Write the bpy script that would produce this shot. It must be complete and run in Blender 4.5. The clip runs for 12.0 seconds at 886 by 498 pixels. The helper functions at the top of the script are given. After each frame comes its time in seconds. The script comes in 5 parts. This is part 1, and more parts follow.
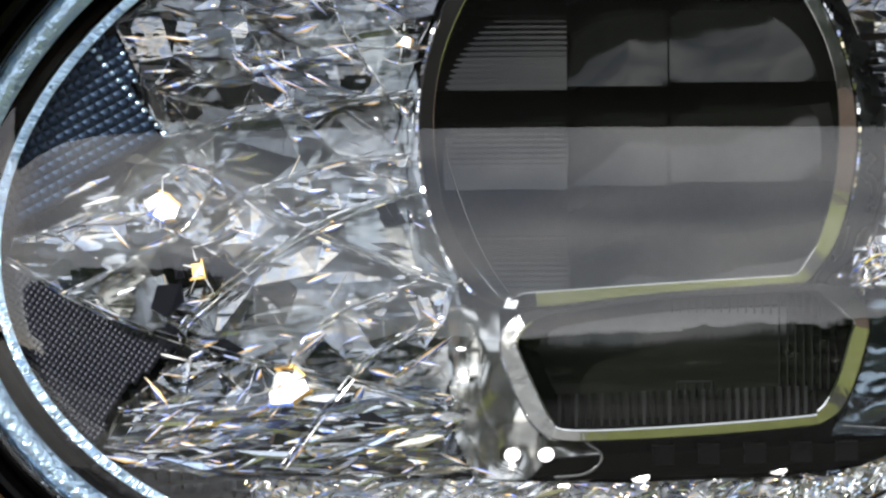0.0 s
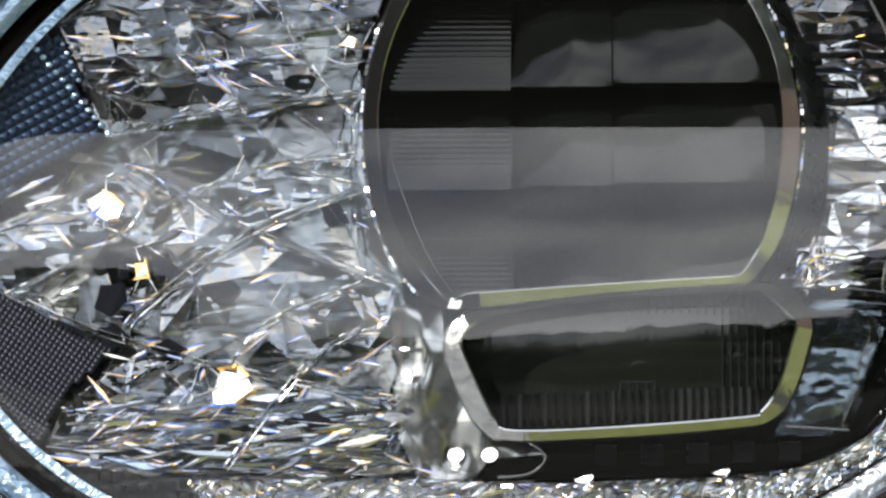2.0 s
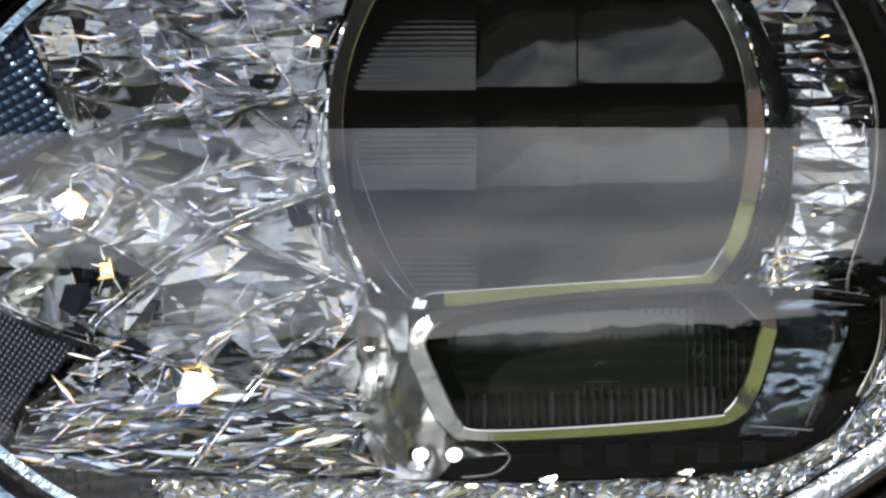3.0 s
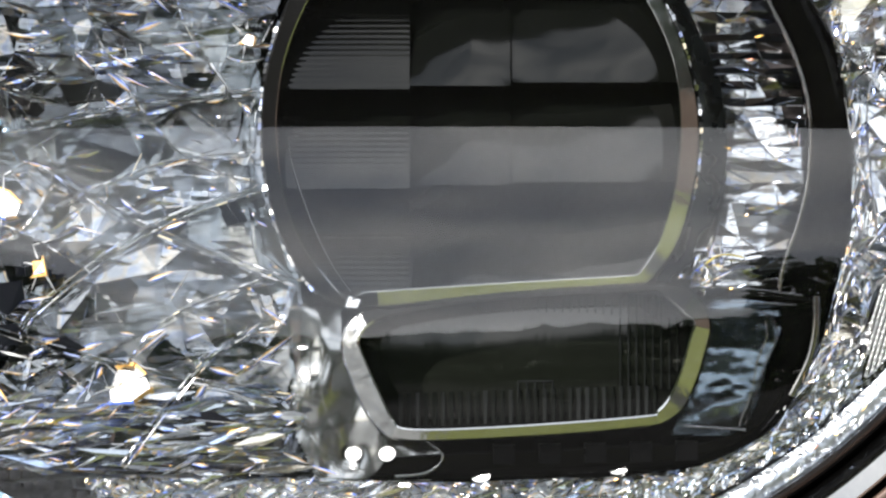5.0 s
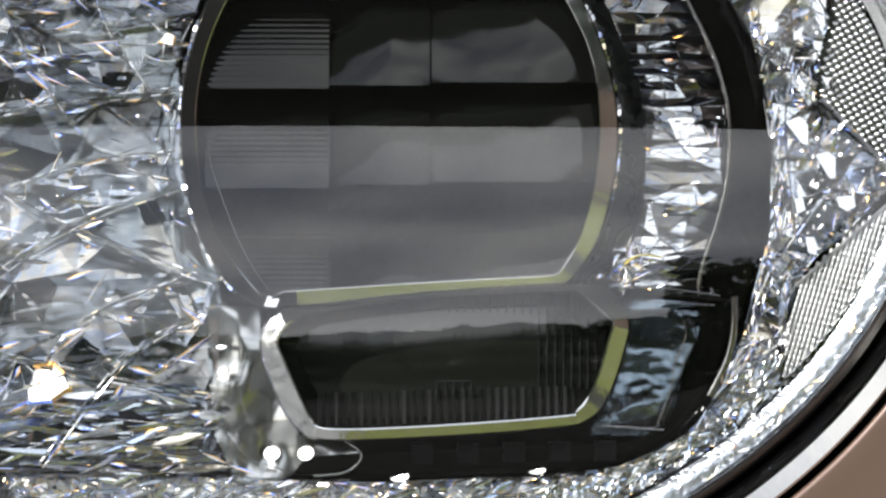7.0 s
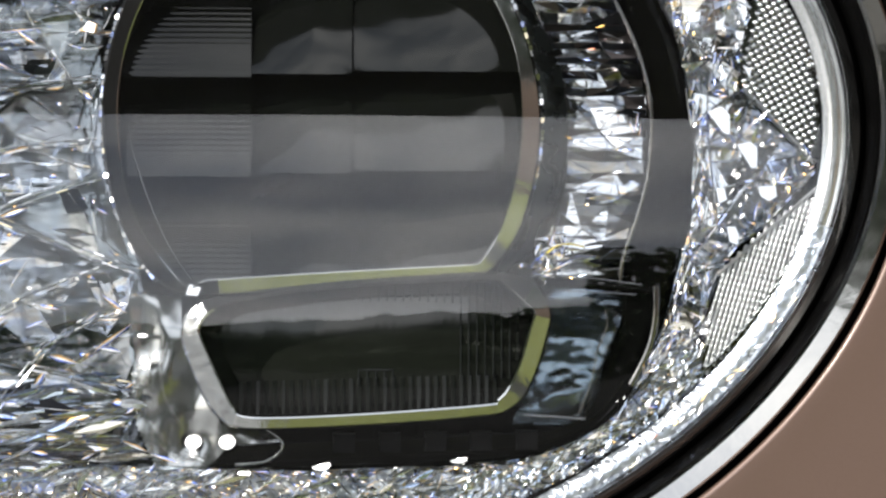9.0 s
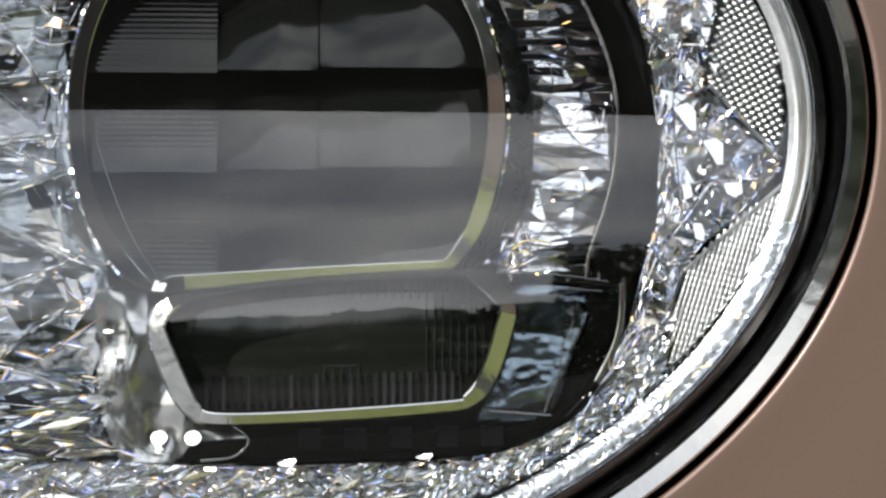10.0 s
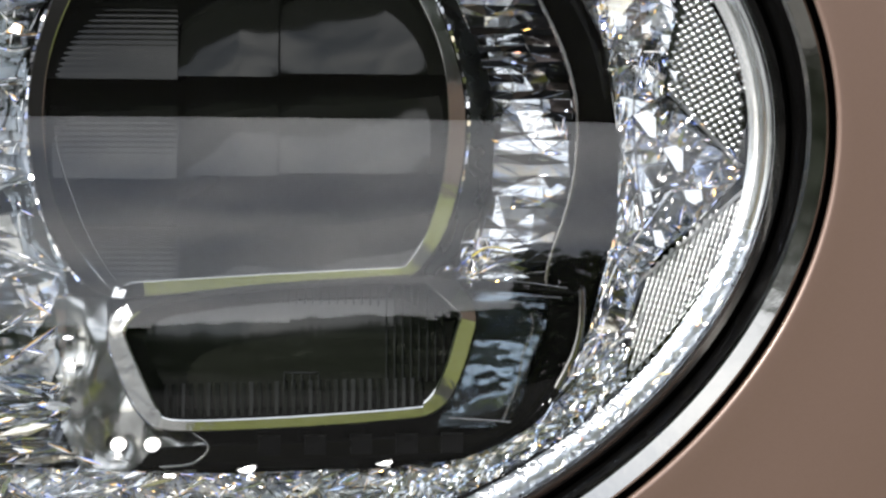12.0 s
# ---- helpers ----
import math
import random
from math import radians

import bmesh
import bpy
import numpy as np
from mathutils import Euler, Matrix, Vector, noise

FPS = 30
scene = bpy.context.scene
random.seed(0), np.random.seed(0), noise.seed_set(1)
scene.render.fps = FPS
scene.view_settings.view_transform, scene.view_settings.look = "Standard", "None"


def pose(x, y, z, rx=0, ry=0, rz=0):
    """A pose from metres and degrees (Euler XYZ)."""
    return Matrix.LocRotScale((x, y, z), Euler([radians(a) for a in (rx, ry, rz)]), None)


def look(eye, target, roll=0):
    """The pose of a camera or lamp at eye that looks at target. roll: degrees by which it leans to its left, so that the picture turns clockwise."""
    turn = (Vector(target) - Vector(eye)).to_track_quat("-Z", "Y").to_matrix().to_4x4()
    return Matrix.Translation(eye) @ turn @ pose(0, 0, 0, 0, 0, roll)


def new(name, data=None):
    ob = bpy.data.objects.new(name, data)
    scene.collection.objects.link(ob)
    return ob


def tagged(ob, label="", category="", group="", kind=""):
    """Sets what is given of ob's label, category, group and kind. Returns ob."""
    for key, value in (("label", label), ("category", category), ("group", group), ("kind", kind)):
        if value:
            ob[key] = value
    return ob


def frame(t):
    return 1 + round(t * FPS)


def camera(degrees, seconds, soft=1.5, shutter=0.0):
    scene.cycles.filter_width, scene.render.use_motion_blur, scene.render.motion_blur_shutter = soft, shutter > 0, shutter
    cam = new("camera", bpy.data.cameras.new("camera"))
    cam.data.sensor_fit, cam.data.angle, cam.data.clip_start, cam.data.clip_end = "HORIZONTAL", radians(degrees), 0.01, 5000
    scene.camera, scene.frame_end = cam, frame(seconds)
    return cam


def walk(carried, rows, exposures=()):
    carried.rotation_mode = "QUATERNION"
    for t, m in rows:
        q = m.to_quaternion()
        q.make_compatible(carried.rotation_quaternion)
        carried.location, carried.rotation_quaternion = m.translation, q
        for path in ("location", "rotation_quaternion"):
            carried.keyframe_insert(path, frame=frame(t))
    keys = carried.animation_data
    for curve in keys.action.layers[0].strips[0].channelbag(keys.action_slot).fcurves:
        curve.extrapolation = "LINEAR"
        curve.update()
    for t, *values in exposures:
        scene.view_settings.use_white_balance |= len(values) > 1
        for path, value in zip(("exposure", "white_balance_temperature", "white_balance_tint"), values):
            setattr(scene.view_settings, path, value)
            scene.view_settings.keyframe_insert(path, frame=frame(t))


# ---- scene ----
from mathutils.geometry import delaunay_2d_cdt

cam = camera(12.0, 12.0, soft=2.55)
REACH = 0.7459          # metres from the eye to the lens of the headlamp
HEIGHT = 0.72           # metres from the ground to the eye
# seconds, yaw, pitch, roll in degrees: the camera stands and turns to its right
ROWS = [
    (0.0, 2.148, 0.019, -0.289),
    (0.5, 1.937, 0.018, -0.270),
    (1.0, 1.743, 0.017, -0.240),
    (1.5, 1.568, 0.018, -0.215),
    (2.0, 1.384, 0.017, -0.190),
    (2.5, 1.176, 0.016, -0.165),
    (3.0, 0.905, 0.014, -0.130),
    (5.0, 0.000, 0.000, 0.000),
    (5.5, -0.254, 0.000, 0.030),
    (6.0, -0.542, 0.000, 0.055),
    (6.5, -0.823, -0.002, 0.088),
    (7.0, -1.100, -0.003, 0.123),
    (9.0, -2.161, -0.150, 0.245),
    (9.5, -2.418, -0.198, 0.281),
    (10.0, -2.624, -0.201, 0.310),
    (10.5, -2.793, -0.178, 0.345),
    (11.0, -2.942, -0.141, 0.362),
    (11.5, -3.082, -0.106, 0.380),
    (12.0, -3.167, -0.105, 0.387),
]
walk(cam, [(t, pose(0, -REACH, HEIGHT, 90, 0, yaw) @ pose(0, 0, 0, pitch, 0, roll)) for t, yaw, pitch, roll in ROWS],
     exposures=[(0.0, 0.62), (12.0, 0.62)])

# ---- light ----
SUN_ELEVATION, SUN_AZIMUTH = 30.0, 52.0      # azimuth: degrees from straight ahead of the lamp towards the picture's left
sun_way = Vector((-math.sin(radians(SUN_AZIMUTH)) * math.cos(radians(SUN_ELEVATION)),
                  -math.cos(radians(SUN_AZIMUTH)) * math.cos(radians(SUN_ELEVATION)),
                  math.sin(radians(SUN_ELEVATION))))
sun_data = bpy.data.lights.new("sun", "SUN")
sun_data.energy, sun_data.angle, sun_data.color = 4.0, radians(0.53), (1.0, 0.95, 0.88)
sun = new("sun", sun_data)
sun.matrix_world = look(sun_way * 50, (0, 0, 0))

world = bpy.data.worlds.new("sky")
scene.world = world
world.use_nodes = True
wn, wl = world.node_tree.nodes, world.node_tree.links
wn.clear()
sky = wn.new("ShaderNodeTexSky")
sky.sky_type, sky.sun_disc = "NISHITA", False
sky.sun_elevation = radians(SUN_ELEVATION)
sky.sun_rotation = math.atan2(sun_way.x, sun_way.y)
coords = wn.new("ShaderNodeTexCoord")
stretch = wn.new("ShaderNodeMapping")
stretch.inputs["Scale"].default_value = (1.0, 1.0, 1.3)
clouds = wn.new("ShaderNodeTexNoise")
clouds.inputs["Scale"].default_value = 3.4
clouds.inputs["Detail"].default_value = 7.0
clouds.inputs["Roughness"].default_value = 0.55
ramp = wn.new("ShaderNodeValToRGB")
ramp.color_ramp.elements[0].position, ramp.color_ramp.elements[1].position = 0.30, 0.62
dim = wn.new("ShaderNodeMix")
dim.data_type, dim.blend_type = "RGBA", "MULTIPLY"
dim.inputs[0].default_value = 1.0
dim.inputs[7].default_value = (0.12, 0.12, 0.12, 1)
cover_mix = wn.new("ShaderNodeMix")
cover_mix.data_type = "RGBA"
cover_mix.inputs[7].default_value = (1.94, 1.94, 1.97, 1)
back = wn.new("ShaderNodeBackground")
world_out = wn.new("ShaderNodeOutputWorld")
wl.new(coords.outputs["Generated"], stretch.inputs["Vector"])
wl.new(stretch.outputs["Vector"], clouds.inputs["Vector"])
wl.new(clouds.outputs["Fac"], ramp.inputs["Fac"])
wl.new(sky.outputs["Color"], dim.inputs[6])
wl.new(ramp.outputs["Color"], cover_mix.inputs[0])
wl.new(dim.outputs[2], cover_mix.inputs[6])
wl.new(cover_mix.outputs[2], back.inputs["Color"])
wl.new(back.outputs["Background"], world_out.inputs["Surface"])


# ---- materials ----
def material(name, colour, rough=0.5, metal=0.0, coat=0.0, noise_scale=0.0, noise_amount=0.0, bump=0.0, bump_scale=400.0, spec=0.5, patches=0.0):
    mat = bpy.data.materials.new(name)
    mat.use_nodes = True
    nodes, links = mat.node_tree.nodes, mat.node_tree.links
    b = nodes["Principled BSDF"]
    b.inputs["Base Color"].default_value = (*colour, 1)
    b.inputs["Roughness"].default_value = rough
    b.inputs["Metallic"].default_value = metal
    b.inputs["Coat Weight"].default_value = coat
    b.inputs["Coat Roughness"].default_value = 0.2
    b.inputs["Specular IOR Level"].default_value = spec
    tex = nodes.new("ShaderNodeTexCoord")
    if noise_amount:
        n = nodes.new("ShaderNodeTexNoise")
        n.inputs["Scale"].default_value, n.inputs["Detail"].default_value = noise_scale, 6.0
        m = nodes.new("ShaderNodeMapRange")
        m.inputs["To Min"].default_value, m.inputs["To Max"].default_value = max(0.0, rough - noise_amount), rough + noise_amount
        links.new(tex.outputs["Object"], n.inputs["Vector"])
        links.new(n.outputs["Fac"], m.inputs["Value"])
        links.new(m.outputs["Result"], b.inputs["Roughness"])
    if bump:
        n = nodes.new("ShaderNodeTexNoise")
        n.inputs["Scale"].default_value, n.inputs["Detail"].default_value = bump_scale, 3.0
        bp = nodes.new("ShaderNodeBump")
        bp.inputs["Strength"].default_value, bp.inputs["Distance"].default_value = bump, 0.001
        links.new(tex.outputs["Object"], n.inputs["Vector"])
        links.new(n.outputs["Fac"], bp.inputs["Height"])
        links.new(bp.outputs["Normal"], b.inputs["Normal"])
    if patches:
        mx = nodes.new("ShaderNodeMix")
        mx.data_type = "RGBA"
        mx.inputs[6].default_value = (*(0.55 * x for x in colour), 1)
        mx.inputs[7].default_value = (*(1.35 * x for x in colour), 1)
        n = nodes.new("ShaderNodeTexNoise")
        n.inputs["Scale"].default_value, n.inputs["Detail"].default_value, n.inputs["Roughness"].default_value = patches, 8.0, 0.7
        m = nodes.new("ShaderNodeMapRange")
        m.inputs["From Min"].default_value, m.inputs["From Max"].default_value = 0.32, 0.68
        links.new(tex.outputs["Object"], n.inputs["Vector"])
        links.new(n.outputs["Fac"], m.inputs["Value"])
        links.new(m.outputs["Result"], mx.inputs[0])
        links.new(mx.outputs[2], b.inputs["Base Color"])
    return mat


def tinted_metal(name, rough, tints, streaks=0.0, grain=(70, 200, 420)):
    """Mirror whose facets differ a little in painted hue, from one to the next; blue and amber stand for refracted
    light.
    """
    mat = material(name, (0.8, 0.8, 0.8), rough, 1.0)
    nodes, links = mat.node_tree.nodes, mat.node_tree.links
    geo = nodes.new("ShaderNodeNewGeometry")
    r = nodes.new("ShaderNodeValToRGB")
    r.color_ramp.interpolation = "CONSTANT"
    while len(r.color_ramp.elements) < len(tints):
        r.color_ramp.elements.new(0.5)
    for e, (p, c) in zip(r.color_ramp.elements, tints):
        e.position, e.color = p, (*c, 1)
    links.new(geo.outputs["Random Per Island"], r.inputs["Fac"])
    links.new(r.outputs["Color"], nodes["Principled BSDF"].inputs["Base Color"])
    if streaks:
        tex, squash, n, bp = (nodes.new(k) for k in ("ShaderNodeTexCoord", "ShaderNodeMapping", "ShaderNodeTexNoise", "ShaderNodeBump"))
        squash.inputs["Scale"].default_value = grain
        n.inputs["Scale"].default_value, n.inputs["Detail"].default_value = 1.0, 3.0
        bp.inputs["Strength"].default_value, bp.inputs["Distance"].default_value = streaks, 0.002
        links.new(tex.outputs["Object"], squash.inputs["Vector"])
        links.new(squash.outputs["Vector"], n.inputs["Vector"])
        links.new(n.outputs["Fac"], bp.inputs["Height"])
        links.new(bp.outputs["Normal"], nodes["Principled BSDF"].inputs["Normal"])
    return mat


def paint_fringes(mat, scale, grey=0.6, seed=0.0, width=0.05):
    """Paints the thin blue, white and amber fringes of refracted light into a mirror's colour, across its facets."""
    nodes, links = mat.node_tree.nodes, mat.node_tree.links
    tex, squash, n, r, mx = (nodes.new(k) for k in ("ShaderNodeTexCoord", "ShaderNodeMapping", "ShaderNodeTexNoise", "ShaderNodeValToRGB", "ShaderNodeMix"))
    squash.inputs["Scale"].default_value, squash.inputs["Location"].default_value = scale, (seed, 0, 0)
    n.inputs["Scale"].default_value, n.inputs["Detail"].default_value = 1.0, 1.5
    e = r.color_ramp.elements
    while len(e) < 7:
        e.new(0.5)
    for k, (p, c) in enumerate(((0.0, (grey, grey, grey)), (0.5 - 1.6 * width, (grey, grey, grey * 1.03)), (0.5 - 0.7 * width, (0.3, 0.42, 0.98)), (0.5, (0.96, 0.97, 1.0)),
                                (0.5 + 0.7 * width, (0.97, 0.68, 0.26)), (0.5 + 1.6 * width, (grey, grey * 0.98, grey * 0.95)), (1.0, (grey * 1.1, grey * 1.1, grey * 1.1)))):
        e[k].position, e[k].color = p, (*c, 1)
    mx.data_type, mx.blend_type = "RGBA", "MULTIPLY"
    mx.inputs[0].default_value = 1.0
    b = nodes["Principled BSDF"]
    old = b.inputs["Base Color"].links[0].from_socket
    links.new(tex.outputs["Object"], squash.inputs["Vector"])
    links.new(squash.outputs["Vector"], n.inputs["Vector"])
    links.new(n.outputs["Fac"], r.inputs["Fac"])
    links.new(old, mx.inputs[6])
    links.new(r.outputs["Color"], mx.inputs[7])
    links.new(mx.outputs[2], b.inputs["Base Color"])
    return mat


def clear(name, ior, colour=(1, 1, 1), rough=0.0):
    mat = bpy.data.materials.new(name)
    mat.use_nodes = True
    nodes, links = mat.node_tree.nodes, mat.node_tree.links
    nodes.clear()
    g = nodes.new("ShaderNodeBsdfGlass")
    g.inputs["IOR"].default_value, g.inputs["Roughness"].default_value = ior, rough
    g.inputs["Color"].default_value = (*colour, 1)
    o = nodes.new("ShaderNodeOutputMaterial")
    links.new(g.outputs["BSDF"], o.inputs["Surface"])
    return mat


def lustre(name, tint, shares, rough):
    """Half-silvered cut crystal: each facet lets part of the light through and mirrors the rest, more on one facet than on the next."""
    mat = bpy.data.materials.new(name)
    mat.use_nodes = True
    nodes, links = mat.node_tree.nodes, mat.node_tree.links
    nodes.clear()
    geo, share, mixer, o = (nodes.new(k) for k in ("ShaderNodeNewGeometry", "ShaderNodeMapRange", "ShaderNodeMixShader", "ShaderNodeOutputMaterial"))
    share.inputs["To Min"].default_value, share.inputs["To Max"].default_value = shares
    through_part, gloss = nodes.new("ShaderNodeBsdfTransparent"), nodes.new("ShaderNodeBsdfGlossy")
    through_part.inputs["Color"].default_value = (0.96, 0.97, 0.98, 1)
    gloss.inputs["Roughness"].default_value = rough
    # refracted blue and amber, painted into the gloss colour
    hues, ramp_of = nodes.new("ShaderNodeTexNoise"), nodes.new("ShaderNodeValToRGB")
    hues.inputs["Scale"].default_value, hues.inputs["Detail"].default_value = 190.0, 1.0
    while len(ramp_of.color_ramp.elements) < 6:
        ramp_of.color_ramp.elements.new(0.5)
    for e, (p, c) in zip(ramp_of.color_ramp.elements, ((0.0, tint), (0.4, tint), (0.47, (0.66, 0.76, 1.0)), (0.52, (0.95, 0.97, 1.0)), (0.57, (1.0, 0.9, 0.76)), (0.64, tint))):
        e.position, e.color = p, (*c, 1)
    tex, n, bp = (nodes.new(k) for k in ("ShaderNodeTexCoord", "ShaderNodeTexNoise", "ShaderNodeBump"))
    squash = nodes.new("ShaderNodeMapping")
    squash.inputs["Scale"].default_value, squash.inputs["Rotation"].default_value = (60, 60, 190), (0, radians(8), 0)
    n.inputs["Scale"].default_value, n.inputs["Detail"].default_value = 1.0, 2.0
    bp.inputs["Strength"].default_value, bp.inputs["Distance"].default_value = 0.34, 0.002
    links.new(tex.outputs["Object"], squash.inputs["Vector"])
    links.new(squash.outputs["Vector"], n.inputs["Vector"])
    links.new(tex.outputs["Object"], hues.inputs["Vector"])
    links.new(hues.outputs["Fac"], ramp_of.inputs["Fac"])
    links.new(ramp_of.outputs["Color"], gloss.inputs["Color"])
    links.new(n.outputs["Fac"], bp.inputs["Height"])
    links.new(bp.outputs["Normal"], gloss.inputs["Normal"])
    links.new(geo.outputs["Random Per Island"], share.inputs["Value"])
    links.new(share.outputs["Result"], mixer.inputs["Fac"])
    links.new(through_part.outputs["BSDF"], mixer.inputs[1])
    links.new(gloss.outputs["BSDF"], mixer.inputs[2])
    links.new(mixer.outputs["Shader"], o.inputs["Surface"])
    return mat


def thin_cover(name, ior):
    """Thin clear pane: see-through, with the gloss of its surface."""
    mat = bpy.data.materials.new(name)
    mat.use_nodes = True
    nodes, links = mat.node_tree.nodes, mat.node_tree.links
    nodes.clear()
    f = nodes.new("ShaderNodeLayerWeight")
    f.inputs["Blend"].default_value = 0.5
    fifth, gloss = nodes.new("ShaderNodeMath"), nodes.new("ShaderNodeMath")
    fifth.operation, fifth.inputs[1].default_value = "POWER", 5.0
    base = ((ior - 1) / (ior + 1)) ** 2
    gloss.operation, gloss.inputs[1].default_value, gloss.inputs[2].default_value = "MULTIPLY_ADD", 1 - base, base
    links.new(f.outputs["Facing"], fifth.inputs[0])
    links.new(fifth.outputs["Value"], gloss.inputs[0])
    t = nodes.new("ShaderNodeBsdfTransparent")
    t.inputs["Color"].default_value = (0.985, 0.99, 0.985, 1)
    g = nodes.new("ShaderNodeBsdfGlossy")
    g.inputs["Roughness"].default_value = 0.0
    m = nodes.new("ShaderNodeMixShader")
    o = nodes.new("ShaderNodeOutputMaterial")
    links.new(gloss.outputs["Value"], m.inputs["Fac"])
    links.new(t.outputs["BSDF"], m.inputs[1])
    links.new(g.outputs["BSDF"], m.inputs[2])
    links.new(m.outputs["Shader"], o.inputs["Surface"])
    return mat


CHROME = material("chrome", (0.68, 0.69, 0.7), 0.05, 1.0, noise_scale=300, noise_amount=0.03)
FRAME_CHROME = material("rippled_chrome", (0.46, 0.465, 0.46), 0.07, 1.0, noise_scale=300, noise_amount=0.04, bump=0.07, bump_scale=190)
FRAME_DARK = material("dark_frame", (0.007, 0.007, 0.007), 0.12, 0.0, noise_scale=300, noise_amount=0.06, bump=0.05, bump_scale=190, spec=0.1)
FRAME_MOTTLED = material("mottled_chrome", (0.36, 0.37, 0.38), 0.2, 1.0, noise_scale=300, noise_amount=0.1, bump=0.5, bump_scale=330)
SLEEVE = material("smoky_sleeve", (0.075, 0.085, 0.088), 0.28, 1.0, noise_scale=260, noise_amount=0.2, bump=0.12, bump_scale=200)
BEZEL = material("bezel_chrome", (0.385, 0.38, 0.36), 0.09, 1.0, noise_scale=250, noise_amount=0.05, bump=0.03, bump_scale=300)
SATIN = material("satin_chrome", (0.72, 0.73, 0.74), 0.16, 1.0, noise_scale=500, noise_amount=0.06, bump=0.05, bump_scale=700)
BLACK = material("black_gloss_plastic", (0.0016, 0.0016, 0.0016), 0.1, spec=0.06, noise_scale=200, noise_amount=0.04)
SMOKED_CHROME = material("smoked_chrome", (0.3, 0.3, 0.3), 0.12, 1.0, noise_scale=300, noise_amount=0.06)
RUBBER = material("black_rubber", (0.006, 0.006, 0.0065), 0.45, noise_scale=300, noise_amount=0.15, bump=0.1)
LENS = material("dark_lens_glass", (0.0025, 0.003, 0.0025), 0.08, spec=0.33)
LENS_RIBBED = material("finely_ribbed_lens_glass", (0.0025, 0.003, 0.0025), 0.08, spec=0.33)
LOW_GLASS = material("lower_lens_glass", (0.0075, 0.0085, 0.0068), 0.085, spec=0.46)
MATTE = material("matte_black_plastic", (0.003, 0.003, 0.003), 0.6, spec=0.08, noise_scale=200, noise_amount=0.04)
RIBBED = material("ribbed_lens_glass", (0.006, 0.007, 0.006), 0.18, spec=0.2)
FACET = tinted_metal("facet_mirror", 0.05, [(0.0, (0.85, 0.86, 0.88)), (0.4, (0.55, 0.62, 0.74)), (0.7, (0.3, 0.31, 0.32)),
                                            (0.84, (0.9, 0.8, 0.62)), (0.9, (0.5, 0.58, 0.85)), (0.94, (0.7, 0.72, 0.72))])
PALE = tinted_metal("pale_mirror", 0.12, [(0.0, (0.88, 0.89, 0.91)), (0.35, (0.6, 0.63, 0.67)), (0.55, (0.74, 0.78, 0.84)),
                                          (0.72, (0.13, 0.135, 0.14)), (0.86, (0.84, 0.78, 0.66)), (0.92, (0.5, 0.58, 0.8))], streaks=0.1)
VEIL = tinted_metal("soft_mirror", 0.12, [(0.0, (0.29, 0.305, 0.325)), (0.2, (0.18, 0.195, 0.215)), (0.38, (0.245, 0.265, 0.295)), (0.54, (0.095, 0.102, 0.115)),
                                          (0.72, (0.15, 0.16, 0.185)), (0.9, (0.36, 0.35, 0.335))], streaks=0.16, grain=(45, 100, 190))
BLADE = paint_fringes(tinted_metal("blade_mirror", 0.18, [(0.0, (1.0, 1.0, 1.0)), (0.35, (0.75, 0.78, 0.82)), (0.62, (0.25, 0.26, 0.28)), (0.72, (0.85, 0.92, 1.0))]),
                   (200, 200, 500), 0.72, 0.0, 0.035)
BLADE_PALE = tinted_metal("pale_blade_mirror", 0.26, [(0.0, (0.85, 0.9, 0.97)), (0.4, (0.6, 0.67, 0.76)), (0.62, (0.4, 0.45, 0.52)), (0.74, (0.95, 0.9, 0.8)), (0.86, (0.55, 0.68, 0.95))])
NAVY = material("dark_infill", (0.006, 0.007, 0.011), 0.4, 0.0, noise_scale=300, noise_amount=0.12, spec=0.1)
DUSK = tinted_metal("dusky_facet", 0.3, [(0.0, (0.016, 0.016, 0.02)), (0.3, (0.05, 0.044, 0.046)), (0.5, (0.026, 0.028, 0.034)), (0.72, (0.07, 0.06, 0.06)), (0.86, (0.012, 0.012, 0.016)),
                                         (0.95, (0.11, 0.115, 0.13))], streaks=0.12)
MILKY = material("milky_reflector", (0.37, 0.38, 0.385), 0.2, 1.0, noise_scale=200, noise_amount=0.12, bump=0.05, bump_scale=120)
RING_PLAIN = material("smooth_ring_mirror", (0.76, 0.78, 0.8), 0.24, 1.0, noise_scale=300, noise_amount=0.08, bump=0.08, bump_scale=250)
PEBBLE = material("pebbled_ring_mirror", (0.6, 0.66, 0.74), 0.3, 1.0, noise_scale=900, noise_amount=0.1, bump=0.6, bump_scale=620)
GUIDE = material("dim_guide_mirror", (0.17, 0.21, 0.255), 0.12, 1.0, noise_scale=300, noise_amount=0.06, bump=0.1, bump_scale=300)
FROST = paint_fringes(tinted_metal("frosted_mirror", 0.3, [(0.0, (0.92, 0.95, 1.0)), (0.35, (0.74, 0.79, 0.88)), (0.65, (0.5, 0.55, 0.62)), (0.85, (0.95, 0.93, 0.88))], streaks=0.2),
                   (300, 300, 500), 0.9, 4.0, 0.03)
# rainbow hues of sun glints, painted into the slivers
GLINT = tinted_metal("glint_mirror", 0.33, [(0.0, (0.92, 0.93, 0.95)), (0.5, (0.95, 0.6, 0.2)), (0.62, (0.4, 0.5, 0.95)),
                                           (0.78, (0.95, 0.85, 0.5)), (0.86, (0.6, 0.75, 0.95)), (0.95, (0.95, 0.45, 0.3))])
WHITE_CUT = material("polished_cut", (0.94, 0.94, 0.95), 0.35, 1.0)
# the amber and blue of split sunlight, painted into mirror colours
AMBER_FRINGE = material("amber_fringe", (0.95, 0.58, 0.2), 0.35, 1.0)
